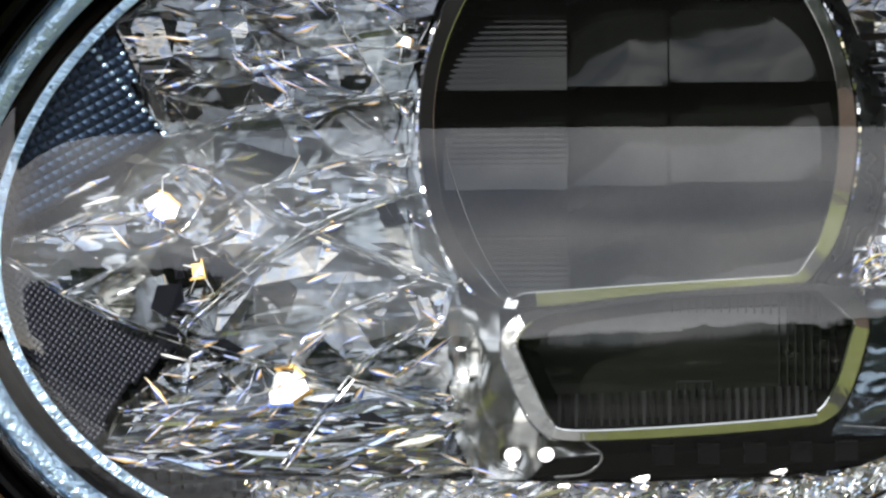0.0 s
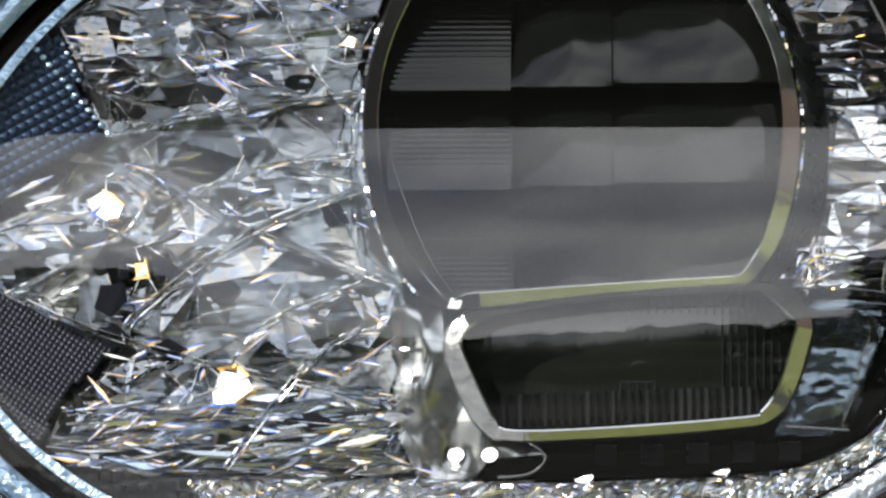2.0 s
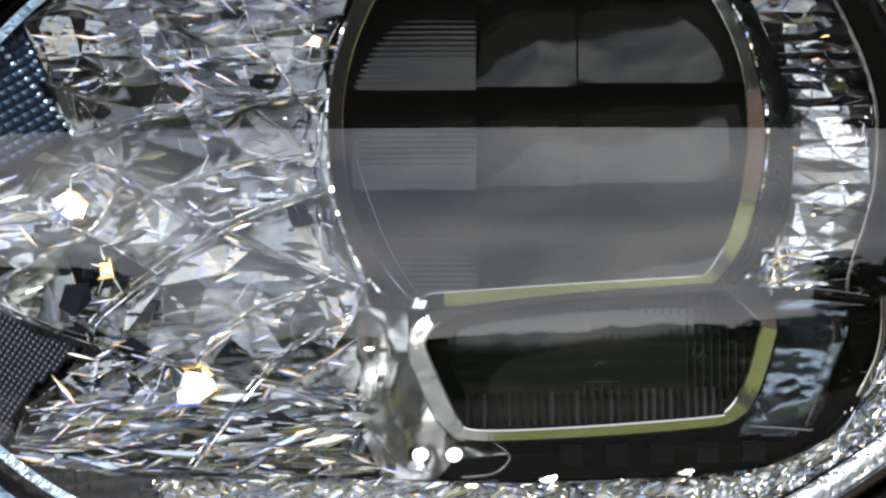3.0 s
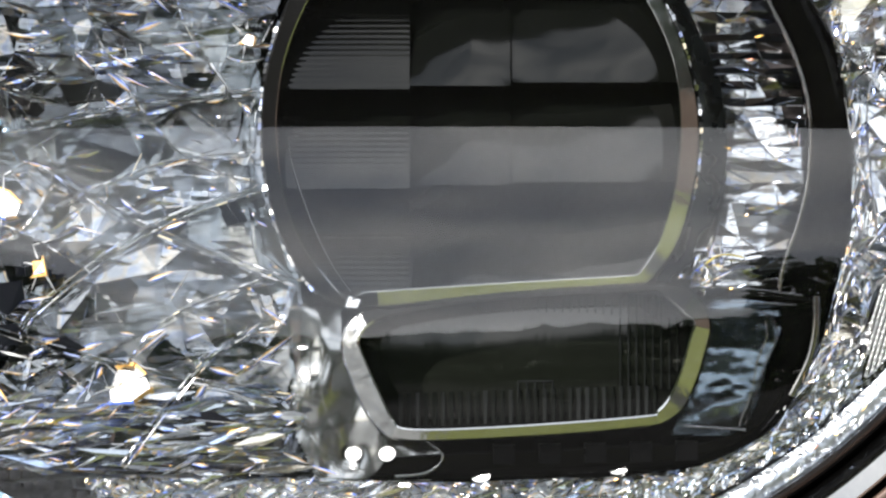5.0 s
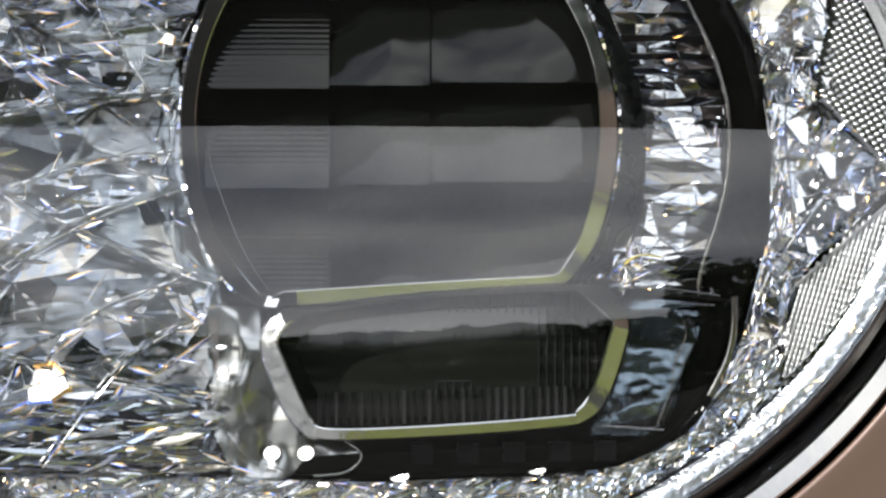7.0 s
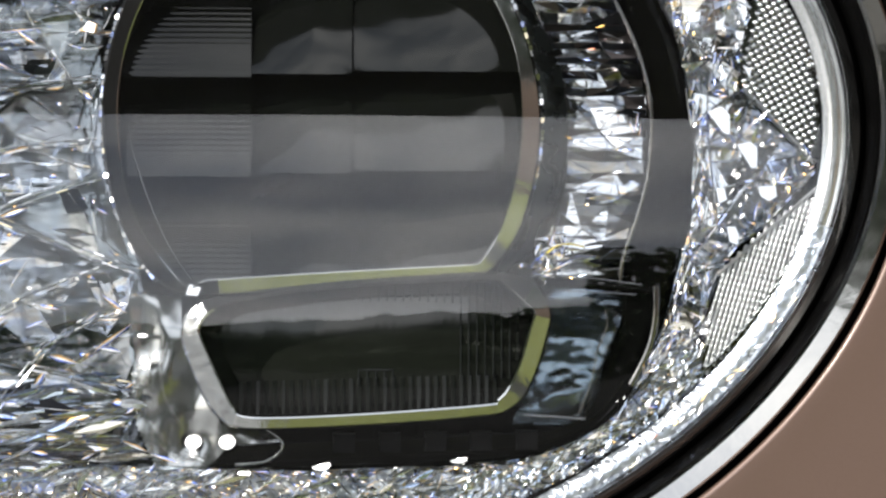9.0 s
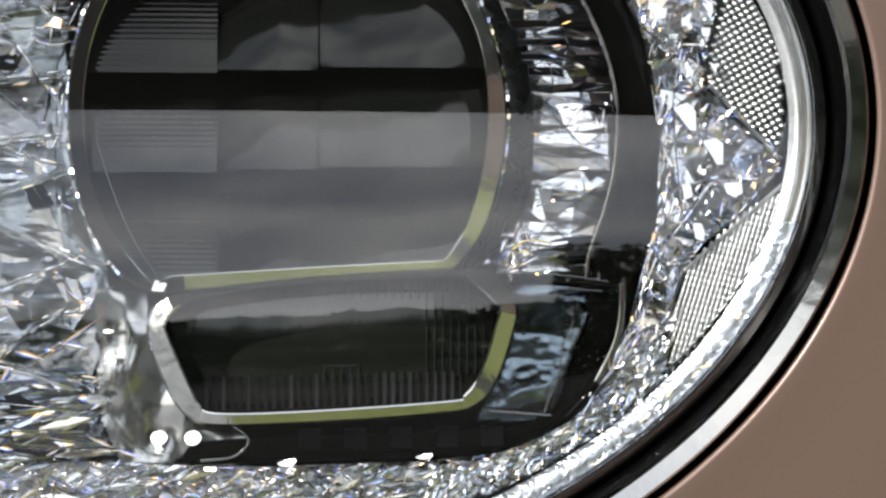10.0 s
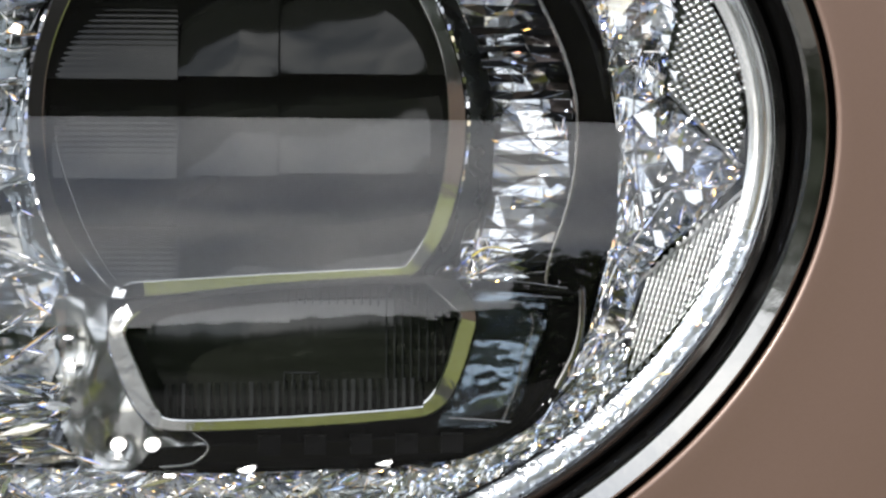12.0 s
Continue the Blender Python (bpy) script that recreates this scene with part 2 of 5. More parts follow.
YELLOW_LINE = material("yellow_line", (0.9, 0.72, 0.1), 0.35, 1.0)
BLUE_FRINGE = material("blue_fringe", (0.16, 0.28, 0.95), 0.35, 1.0)
EDGE = tinted_metal("polished_edge", 0.14, [(0.0, (0.85, 0.85, 0.87)), (0.35, (0.3, 0.31, 0.34)), (0.6, (0.62, 0.64, 0.68)), (0.78, (0.9, 0.78, 0.55)), (0.88, (0.5, 0.58, 0.9))])
SHADE = material("dim_window", (0.0035, 0.0035, 0.004), 0.3, spec=0.1, noise_scale=300, noise_amount=0.1)
# reflected blue sky put into the colour of the left rings
SKY_RINGS = material("sky_blue_ring_mirror", (0.55, 0.76, 1.0), 0.34, 1.0, noise_scale=900, noise_amount=0.12, bump=0.9, bump_scale=650)
RIB_BRIGHT = material("bright_rib", (0.56, 0.58, 0.6), 0.3, 1.0, noise_scale=700, noise_amount=0.1)
BEADS = material("bead_reflector", (0.62, 0.64, 0.66), 0.2, 1.0)
# left bead grids: shade put into a dark blue and a dark grey
SHADED_BEADS = material("shaded_bead_reflector", (0.022, 0.036, 0.062), 0.42, 1.0, noise_scale=400, noise_amount=0.1)
SHADED_GREY = material("shaded_grey_bead_reflector", (0.03, 0.032, 0.042), 0.42, 1.0, noise_scale=300, noise_amount=0.15)
CRYSTAL = clear("crystal", 1.52, (0.99, 0.995, 0.99))
LUSTRE = lustre("half_silvered_crystal", (0.82, 0.86, 0.92), (0.07, 0.41), 0.06)
LUSTRE_BRIGHT = lustre("bright_half_silvered_crystal", (0.9, 0.92, 0.95), (0.06, 0.31), 0.07)
COVER = thin_cover("cover_polycarbonate", 1.67)


def car_paint():
    mat = material("rose_beige_paint", (0.42, 0.27, 0.21), 0.4, 0.3, coat=0.5)
    nodes, links = mat.node_tree.nodes, mat.node_tree.links
    b = nodes["Principled BSDF"]
    tex = nodes.new("ShaderNodeTexCoord")
    flakes = nodes.new("ShaderNodeTexVoronoi")
    flakes.inputs["Scale"].default_value = 4500
    big = nodes.new("ShaderNodeTexNoise")
    big.inputs["Scale"].default_value = 25
    mixer = nodes.new("ShaderNodeMix")
    mixer.data_type = "RGBA"
    mixer.inputs[6].default_value, mixer.inputs[7].default_value = (0.132, 0.086, 0.069, 1), (0.164, 0.109, 0.088, 1)
    half = nodes.new("ShaderNodeMath")
    half.operation = "MULTIPLY_ADD"
    half.inputs[1].default_value, half.inputs[2].default_value = 0.35, 0.3
    links.new(tex.outputs["Object"], flakes.inputs["Vector"])
    links.new(tex.outputs["Object"], big.inputs["Vector"])
    links.new(flakes.outputs["Color"], half.inputs[0])
    links.new(half.outputs["Value"], mixer.inputs[0])
    links.new(mixer.outputs[2], b.inputs["Base Color"])
    return mat


PAINT = car_paint()
ASPHALT = material("asphalt", (0.09, 0.092, 0.098), 0.85, bump=0.5, bump_scale=300, patches=3)
CONCRETE = material("pale_concrete", (0.34, 0.34, 0.335), 0.8, bump=0.3, bump_scale=120, patches=4)
# tree shade put into the earth's colour
EARTH = material("shaded_earth", (0.022, 0.022, 0.019), 0.95, bump=0.5, bump_scale=8, patches=1.5)
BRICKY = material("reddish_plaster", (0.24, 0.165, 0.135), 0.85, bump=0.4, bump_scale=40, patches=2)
LAWN = material("lawn", (0.145, 0.16, 0.032), 0.9, bump=0.6, bump_scale=60, patches=3)
LEAVES = material("leaves", (0.04, 0.058, 0.026), 0.6, patches=1.5)
BARK = material("bark", (0.12, 0.09, 0.06), 0.9, bump=0.5, bump_scale=30)
ROOFING = material("grey_roof_boards", (0.16, 0.16, 0.165), 0.8, bump=0.2, bump_scale=10, patches=2)

# ---- building blocks ----
MM = 0.001


def at(u, v, w=0.0):
    """A place in the lamp: u right, v up, w back from the lens, in mm; what lies deeper is wider by the bowl's draft."""
    k = 1 + w / (REACH * 1000)
    return Vector((u * k * MM, w * MM, HEIGHT + v * k * MM))


def part(name, verts, faces, mat, parent=None, label="", smooth=False, mats=()):
    me = bpy.data.meshes.new(name)
    me.from_pydata([tuple(p) for p in verts], [], faces)
    me.materials.append(mat)
    for extra in mats:
        me.materials.append(extra)
    if smooth:
        me.polygons.foreach_set("use_smooth", [True] * len(me.polygons))
    me.update()
    ob = new(name, me)
    ob.parent = parent
    if parent and parent.type == "EMPTY":
        ob.matrix_parent_inverse = Matrix.Translation(parent.location).inverted()
    if label:
        tagged(ob, label)
    return ob


def curve(points, n=8, closed=True):
    """A smooth line through points; a point given twice is a corner."""
    out = []
    count = len(points)
    for i in range(count if closed else count - 1):
        p = [Vector(points[(i + k) % count] if closed else points[min(max(i + k, 0), count - 1)]) for k in (-1, 0, 1, 2)]
        if (p[1] - p[2]).length < 1e-6:
            continue
        for s in range(n):
            t = s / n
            out.append(0.5 * (2 * p[1] + (p[2] - p[0]) * t + (2 * p[0] - 5 * p[1] + 4 * p[2] - p[3]) * t * t
                              + (3 * p[1] - p[0] - 3 * p[2] + p[3]) * t ** 3))
    if not closed:
        out.append(Vector(points[-1]))
    return out


def oval(a, b, n=240, centre=(-8.3, 9.3), turn=10.0):
    c, s = math.cos(radians(turn)), math.sin(radians(turn))
    ring = []
    for i in range(n):
        t = 2 * math.pi * i / n
        x, y = a * math.cos(t), b * math.sin(t)
        ring.append(Vector((centre[0] + x * c - y * s, centre[1] + x * s + y * c)))
    return ring


def resample(line, n):
    """n even steps along a closed line."""
    pts = list(line) + [line[0]]
    length = [0.0]
    for p, q in zip(pts, pts[1:]):
        length.append(length[-1] + (q - p).length)
    out, k = [], 0
    for i in range(n):
        d = length[-1] * i / n
        while length[k + 1] < d:
            k += 1
        f = (d - length[k]) / max(1e-9, length[k + 1] - length[k])
        out.append(pts[k].lerp(pts[k + 1], f))
    return out


def loft(name, rings, mat, parent, label="", smooth=True, crease=True):
    """A skin over closed rings of equal count, each ring (line, depth or depths), with a crease at every ring."""
    n = len(rings[0][0])
    verts = [at(p.x, p.y, w[i] if isinstance(w, list) else w) for line, w in rings for i, p in enumerate(line)]
    faces = [(r * n + i, r * n + (i + 1) % n, (r + 1) * n + (i + 1) % n, (r + 1) * n + i) for r in range(len(rings) - 1) for i in range(n)]
    ob = part(name, verts, faces, mat, parent, label, smooth)
    for e in ob.data.edges:
        if crease and e.vertices[0] // n == e.vertices[1] // n:
            e.use_edge_sharp = True
    return ob


def inside(p, polygon):
    hit = False
    for a, b in zip(polygon, polygon[1:] + polygon[:1]):
        if (a[1] > p[1]) != (b[1] > p[1]) and p[0] < (b[0] - a[0]) * (p[1] - a[1]) / (b[1] - a[1]) + a[0]:
            hit = not hit
    return hit


def grow(line, d):
    """The closed line, moved outwards by d."""
    n = len(line)
    area = sum(line[i].x * line[(i + 1) % n].y - line[(i + 1) % n].x * line[i].y for i in range(n))
    out = []
    for i in range(n):
        t = line[(i + 1) % n] - line[i - 1]
        t = t.normalized() if t.length > 1e-9 else Vector((1, 0))
        out.append(line[i] + Vector((t.y, -t.x)) * (d if area > 0 else -d))
    return out


def thing(name, label, category, kind="", where=(0, 0, HEIGHT)):
    ob = new(name)
    ob.empty_display_size, ob.location = 0.02, where
    return tagged(ob, label, category, kind=kind)


rng = random.Random(7)


def to_sun(place, lean, r):
    """The way half between the eye and the sun as seen from a place, leaning off it by some degrees."""
    n = ((Vector((0, -REACH, HEIGHT)) - place).normalized() + sun_way).normalized()
    side = Vector((r.gauss(0, 1), r.gauss(0, 1), r.gauss(0, 1)))
    side = (side - n * side.dot(n)).normalized()
    return (n + side * math.tan(radians(lean))).normalized()

# ---- the place round the car ----
def flat(name, corners, mat, thick=0.0, label="", category="", kind="structure"):
    verts = [Vector(c) for c in corners] + [Vector(c) + Vector((0, 0, thick)) for c in corners]
    n = len(corners)
    faces = [tuple(range(n))[::-1], tuple(range(n, 2 * n))] + [(i, (i + 1) % n, n + (i + 1) % n, n + i) for i in range(n)]
    return tagged(part(name, verts, faces, mat), label, category, kind=kind)


flat("ground", [(-400, -400, -0.3), (400, -400, -0.3), (400, 400, -0.3), (-400, 400, -0.3)], EARTH, 0.3,
     "earth coloured dark for the shade of trees", "ground")
flat("lawn", [(0.0, -1.9, 0.004), (1.3, -1.9, 0.004), (2.6, -6.9, 0.004), (12, -6.9, 0.004), (12, -0.72, 0.004), (0.0, -0.8, 0.004)], LAWN, 0.02, "mown yellow-green lawn before the car", "lawn")
flat("pavement", [(-0.9, -0.7, 0.004), (6, -0.7, 0.004), (6, 8, 0.004), (-0.9, 8, 0.004)], ASPHALT, 0.02, "dark asphalt the car stands on", "asphalt")
flat("road", [(-13.5, -14.5, 0.004), (-0.92, -2.4, 0.004), (-0.01, -2.4, 0.004), (-0.01, -0.72, 0.004), (-0.92, -0.72, 0.004), (-0.92, 8, 0.004), (-20, 8, 0.004), (-20, -6, 0.004)], CONCRETE, 0.018, "pale concrete drive beside the car", "drive")
flat("ceiling", [(-2.1, -2.0, 2.58), (3.6, -2.0, 2.58), (3.6, 1.0, 2.58), (-2.1, 1.0, 2.58)], ROOFING, 0.12,
     "grey boarded canopy roof over the car", "roof")


def tree(x, y, height, spread, seed):
    r = random.Random(seed)
    top = thing("tree", "broad dark green tree beyond the lawn", "tree", where=(x, y, 0))
    verts, faces = [], []
    rings, sides = 6, 8
    for k in range(rings):
        f = k / (rings - 1)
        rad = 0.32 * (1 - 0.75 * f) * (1.5 if k == 0 else 1)
        for s in range(sides):
            a = 2 * math.pi * s / sides
            verts.append((x + rad * math.cos(a) + 0.15 * math.sin(3 * f), y + rad * math.sin(a), height * 0.62 * f))
    for k in range(rings - 1):
        for s in range(sides):
            t = (s + 1) % sides
            faces.append((k * sides + s, k * sides + t, (k + 1) * sides + t, (k + 1) * sides + s))
    part("trunk", verts, faces, BARK, top)
    verts, faces = [], []
    for k in range(2000):
        a, e = r.uniform(0, 2 * math.pi), r.uniform(-0.5, 1.0)
        rad = spread * (0.45 + 0.55 * r.random() ** 0.5) * math.sqrt(max(0.05, 1 - e * e * 0.8)) * (0.8 + 0.3 * math.sin(3 * a + seed))
        c = Vector((x + rad * math.cos(a), y + rad * math.sin(a), height * (0.58 + 0.4 * e)))
        size = r.uniform(0.2, 0.5)
        n = len(verts)
        d = [Vector((r.gauss(0, 1), r.gauss(0, 1), r.gauss(0, 1))).normalized() * size for _ in range(4)]
        verts += [c + q for q in d]
        faces += [(n, n + 1, n + 2), (n, n + 2, n + 3), (n, n + 3, n + 1), (n + 1, n + 3, n + 2)]
    part("crown", verts, faces, LEAVES, top)
    return top


for k in range(21):
    a = radians(-74 + k * 7.5 + rng.uniform(-2, 2))
    d = rng.uniform(25, 31)
    tall = rng.uniform(9.5, 12.5) if radians(17) < a < radians(37) else (rng.uniform(5.4, 6.2) if radians(4) < a <= radians(17) else rng.uniform(3.8, 5.4))
    if radians(-33) < a < radians(-18):
        tall += 4.6
    elif radians(-58) < a < radians(-17):
        continue
    tagged(tree(d * math.sin(a), -d * math.cos(a), tall, rng.uniform(2.6, 3.8), k), group="trees beyond the lawn")

# unseen wall, added to give the lens frame its pinkish reflection
flat("reflected_wall", [(2.9, -7.2, 0.0), (13, -7.2, 0.0), (13, -7.0, 0.0), (2.9, -7.0, 0.0)], BRICKY, 1.7, "low reddish-brown plastered wall, added for its pink reflection", "wall", "")
hedge_verts, hedge_faces = [], []
for k in range(46000):
    a = radians(rng.uniform(-88, 85))
    d = 23 + rng.uniform(-1.2, 1.2)
    spot = Vector((d * math.sin(a), -d * math.cos(a), rng.uniform(0, (3.6 if radians(-33) < a < radians(-18) else (0.9 if a < radians(-17) else 1.9)) + 0.5 * math.sin(a * 9) + (6.8 if radians(15.5) < a < radians(32) else 0))))
    n = len(hedge_verts)
    hedge_verts += [spot + Vector((rng.gauss(0, 1), rng.gauss(0, 1), rng.gauss(0, 1))).normalized() * rng.uniform(0.16, 0.36) for _ in range(4)]
    hedge_faces += [(n, n + 1, n + 2), (n, n + 2, n + 3), (n, n + 3, n + 1), (n + 1, n + 3, n + 2)]
tagged(part("hedge", hedge_verts, hedge_faces, LEAVES), "long dark green hedge beyond the lawn", "hedge", kind="stuff")

# ---- the car's wing round the lamp ----
N = 240
wing = thing("car_wing", "rose-beige metallic painted car wing with an oval lamp opening", "car body")

rings = []
for d, w in ((120.5, 24), (120.55, 4), (120.6, -13.8), (120.75, -14.9), (121.1, -15.3), (121.8, -15.35), (124.2, -15.0)):
    rings.append((oval(d + 1.5, d - 33.9, N, (-9.8, 10.2)), w))
verts, faces = [], []
for line, w in rings:
    verts += [at(p.x, p.y, w) for p in line]
inner = oval(125.7, 90.3, N, (-9.8, 10.2))
for grown in (8, 16, 26, 40, 60, 90, 140, 220):
    for p, q in zip(inner, oval(125.7 + grown, 90.3 + grown, N, (-9.8, 10.2))):
        verts.append(at(q.x, q.y, -14.7 + 0.0011 * grown ** 2 + 0.03 * grown))
count = len(verts) // N
for r in range(count - 1):
    for i in range(N):
        j = (i + 1) % N
        faces.append((r * N + i, r * N + j, (r + 1) * N + j, (r + 1) * N + i))
part("panel", verts, faces, PAINT, wing, smooth=True)
# the wing's edge turned back and down to the ground behind it
edge = verts[-N:]
shell, skin = list(edge), []
for f in (0.35, 0.75, 1.0):
    shell += [Vector((p.x * (1 + 0.05 * f), p.y + 0.25 * f, max(0.02, p.z + (p.z - HEIGHT) * 0.1 * f))) for p in edge]
for r in range(3):
    for i in range(N):
        j = (i + 1) % N
        skin.append((r * N + i, r * N + j, (r + 1) * N + j, (r + 1) * N + i))
skin.append(tuple(range(3 * N, 4 * N)))
part("shell", shell, skin, PAINT, wing, smooth=True)
low = min(p.z for p in edge)
foot_verts = [Vector((x, y, z)) for z in (0.02, low + 0.06) for x, y in ((-0.2, 0.12), (0.2, 0.12), (0.22, 0.3), (-0.22, 0.3))]
part("apron", foot_verts, [(0, 1, 2, 3), (4, 7, 6, 5), (0, 4, 5, 1), (1, 5, 6, 2), (2, 6, 7, 3), (3, 7, 4, 0)], RUBBER, wing, "black plastic apron under the wing")

# ---- the headlamp ----
lamp = thing("headlamp", "oval car headlamp with cut-crystal reflectors and a dark square-cut projector lens", "headlamp")


def band(name, steps, mat, parent, label="", centre=(-8.3, 9.3), turn=10.0, smooth=True, n=N, crease=True):
    """An oval band; steps of (half length, half height, depth)."""
    return loft(name, [(oval(a, b, n, centre, turn), w) for a, b, w in steps], mat, parent, label, smooth, crease)


RIM = (-9.8, 10.2)      # centre of the outer rim
# bowl behind everything
verts = [at(p.x, p.y, 22) for p in oval(120, 84, 96, RIM)] + [at(p.x, p.y, 2) for p in oval(120, 84, 96, RIM)]
part("housing", verts, [tuple(range(96))] + [(i, (i + 1) % 96, 96 + (i + 1) % 96, 96 + i) for i in range(96)], BLACK, lamp,
     "black plastic bowl of the lamp")

# the bezel leans back a little towards its head
steps = ((116.7, 80.6, -6), (116.8, 80.7, -11.1), (117.6, 81.6, -12.05), (120.3, 84.8, -12.9), (120.6, 85.2, -12.6), (120.8, 85.4, -11.5), (120.9, 85.5, -6))
loft("bezel", [(oval(x, y, N, RIM), [w + 0.03 * (p.y - 10) for p in oval(x, y, N, RIM)]) for x, y, w in steps], BEZEL, lamp, "polished chrome bezel")
band("seal", [(120.7, 85.2, -6.5), (121.2, 85.8, -6.0), (121.8, 86.4, 0), (122.0, 86.6, 10)], RUBBER, lamp, "black rubber seal", centre=RIM)
band("gasket", [(109.6, 74.6, -4), (110.2, 75.2, -5.6), (111.4, 76.2, -6.2), (112.0, 76.8, -5.4), (112.4, 77.2, -4.6), (113.2, 77.8, -6.8), (114.6, 78.6, -8.4), (115.8, 79.7, -8.8)],
     BLACK, lamp, "black glossy rim with a fine ridge")
band("rim_wall", [(104.0, 67.4, 2), (104.2, 67.9, -1.2), (104.8, 68.8, -1.6), (105.0, 69.4, 0.5)], BLACK, lamp, "black inner rim", centre=(-6.5, 9.2))


def rope(name, a, b, centre, turn, wide, depth, count, mat, parent, label, until=1e9):
    """A knurled band: short rounded facets side by side round the oval."""
    verts, faces = [], []
    r = random.Random(len(name) + count)
    inner, outer = oval(a - wide, b - wide, count * 2, centre, turn), oval(a + wide, b + wide, count * 2, centre, turn)
    for i in range(count):
        p = [inner[2 * i], inner[(2 * i + 2) % (2 * count)], outer[(2 * i + 2) % (2 * count)], outer[2 * i]]
        if p[0].x > until:
            continue
        m = (p[0] + p[1] + p[2] + p[3]) / 4 + Vector((r.uniform(-0.3, 0.3), r.uniform(-0.3, 0.3))) * wide
        n = len(verts)
        verts += [at(q.x, q.y, depth) for q in p] + [at(m.x, m.y, depth - wide * r.uniform(0.05, 0.45))]
        faces += [(n, n + 1, n + 4), (n + 1, n + 2, n + 4), (n + 2, n + 3, n + 4), (n + 3, n, n + 4)]
    return part(name, verts, faces, mat, parent, label)


ring = band("light_ring", [(107.3 + d, 72.2 + d, -2.2 - h) for d, h in ((-2.5, 0.0), (-1.7, 0.7), (-0.9, 1.2), (0.0, 1.4), (0.8, 1.2), (1.5, 0.7), (2.0, 0.0))],
     SKY_RINGS, lamp, "clear pebbled outer light ring", n=360, crease=False)
ring.data.materials.append(RING_PLAIN)
ring.data.materials.append(PEBBLE)
# the left part carries the sky's blue in its colour
for f in ring.data.polygons:
    f.material_index = 0 if f.center.x < 0.02 else (1 if f.center.z > HEIGHT + 0.002 else 2)
band("ring_wall", [(105.2, 69.8, 3), (105.3, 70.0, -2.4)], BLACK, lamp)
band("ring_shoulder", [(109.2, 74.1, -2.6), (109.5, 74.4, -4.2), (110.0, 74.9, -4.0)], CHROME, lamp, "thin chrome line")
rope("inner_ring", 102.5, 65.4, (-5.9, 9.2), 9.2, 0.9, -0.5, 640, SKY_RINGS, lamp, "fine knurled inner light ring", until=-45)
band("inner_line", [(102.2, 65.1, 0.3), (102.5, 65.4, -0.2), (102.8, 65.7, 0.3)], CHROME, lamp, "thin chrome line round the reflectors", centre=(-5.9, 9.2), turn=9.2)

# outlines of the two lenses and their frames
LENS_LINE = curve([(6.7, 61.3), (-9.4, 57.1), (-18.4, 51.6), (-23.8, 44.1), (-27.6, 35.1), (-29.3, 26.1), (-29.3, 18.1), (-28.2, 10.1),
                   (-25.6, 2.6), (-21.9, -3.4), (-17.0, -9.4), (-17.0, -9.4), (-14.0, -7.6), (-14.0, -7.6), (11.6, -5.9), (34.6, -4.6), (34.6, -4.6),
                   (38.1, 1.1), (40.6, 9.1), (41.8, 17.1), (41.9, 25.1), (40.8, 33.1), (38.1, 40.1), (33.6, 47.1), (22.6, 57.1)], 8)
LENS_LINE = resample(LENS_LINE, 200)
LENS_FRAME = resample(curve([(6.7, 64.1), (-11.4, 59.1), (-21.4, 52.1), (-27.2, 44.1), (-30.6, 34.1), (-32.0, 26.1), (-32.0, 19.1), (-31.2, 11.1),
                             (-28.7, 2.1), (-24.4, -5.4), (-18.4, -11.1), (-18.4, -11.1), (-14.4, -10.4), (11.6, -8.7), (35.1, -7.1), (37.6, -4.9),
                             (41.6, 1.1), (44.1, 9.1), (45.4, 18.1), (45.0, 26.1), (43.1, 34.1), (39.4, 43.1), (34.6, 50.1), (22.6, 60.6)], 8), 200)
LOW_LINE = resample(curve([(-12.9, -13.1), (-15.0, -15.9), (-14.4, -18.4), (-10.4, -27.4), (-8.9, -30.1), (-5.9, -32.0), (11.6, -31.5), (35.6, -29.7),
                           (38.1, -28.7), (40.1, -26.4), (42.1, -21.9), (43.8, -15.9), (44.6, -13.1), (43.1, -11.7), (40.1, -8.9), (38.1, -7.2), (38.1, -7.2),
                           (11.6, -8.6), (-9.4, -11.5), (-9.4, -11.5)], 8), 200)
LOW_FRAME = resample(curve([(-14.4, -10.7), (-17.2, -13.4), (-18.3, -16.4), (-17.2, -20.9), (-12.9, -30.4), (-9.9, -33.2), (-2.4, -33.9), (21.6, -32.7),
                            (39.6, -30.9), (42.1, -29.4), (45.1, -22.9), (47.1, -15.9), (48.0, -11.9), (46.6, -9.4), (44.6, -7.4), (40.6, -6.1), (40.6, -6.1),
                            (11.6, -8.3), (-9.4, -10.7), (-9.4, -10.7)], 8), 200)


def nearest(p, line):
    """The place on a closed line that lies nearest to p."""
    best, found = 1e9, None
    for q, r in zip(line, line[1:] + line[:1]):
        d = r - q
        f = 0.0 if d.length < 1e-9 else max(0.0, min(1.0, (p - q).dot(d) / d.length_squared))
        s = q + d * f
        if (s - p).length < best:
            best, found = (s - p).length, s
    return found


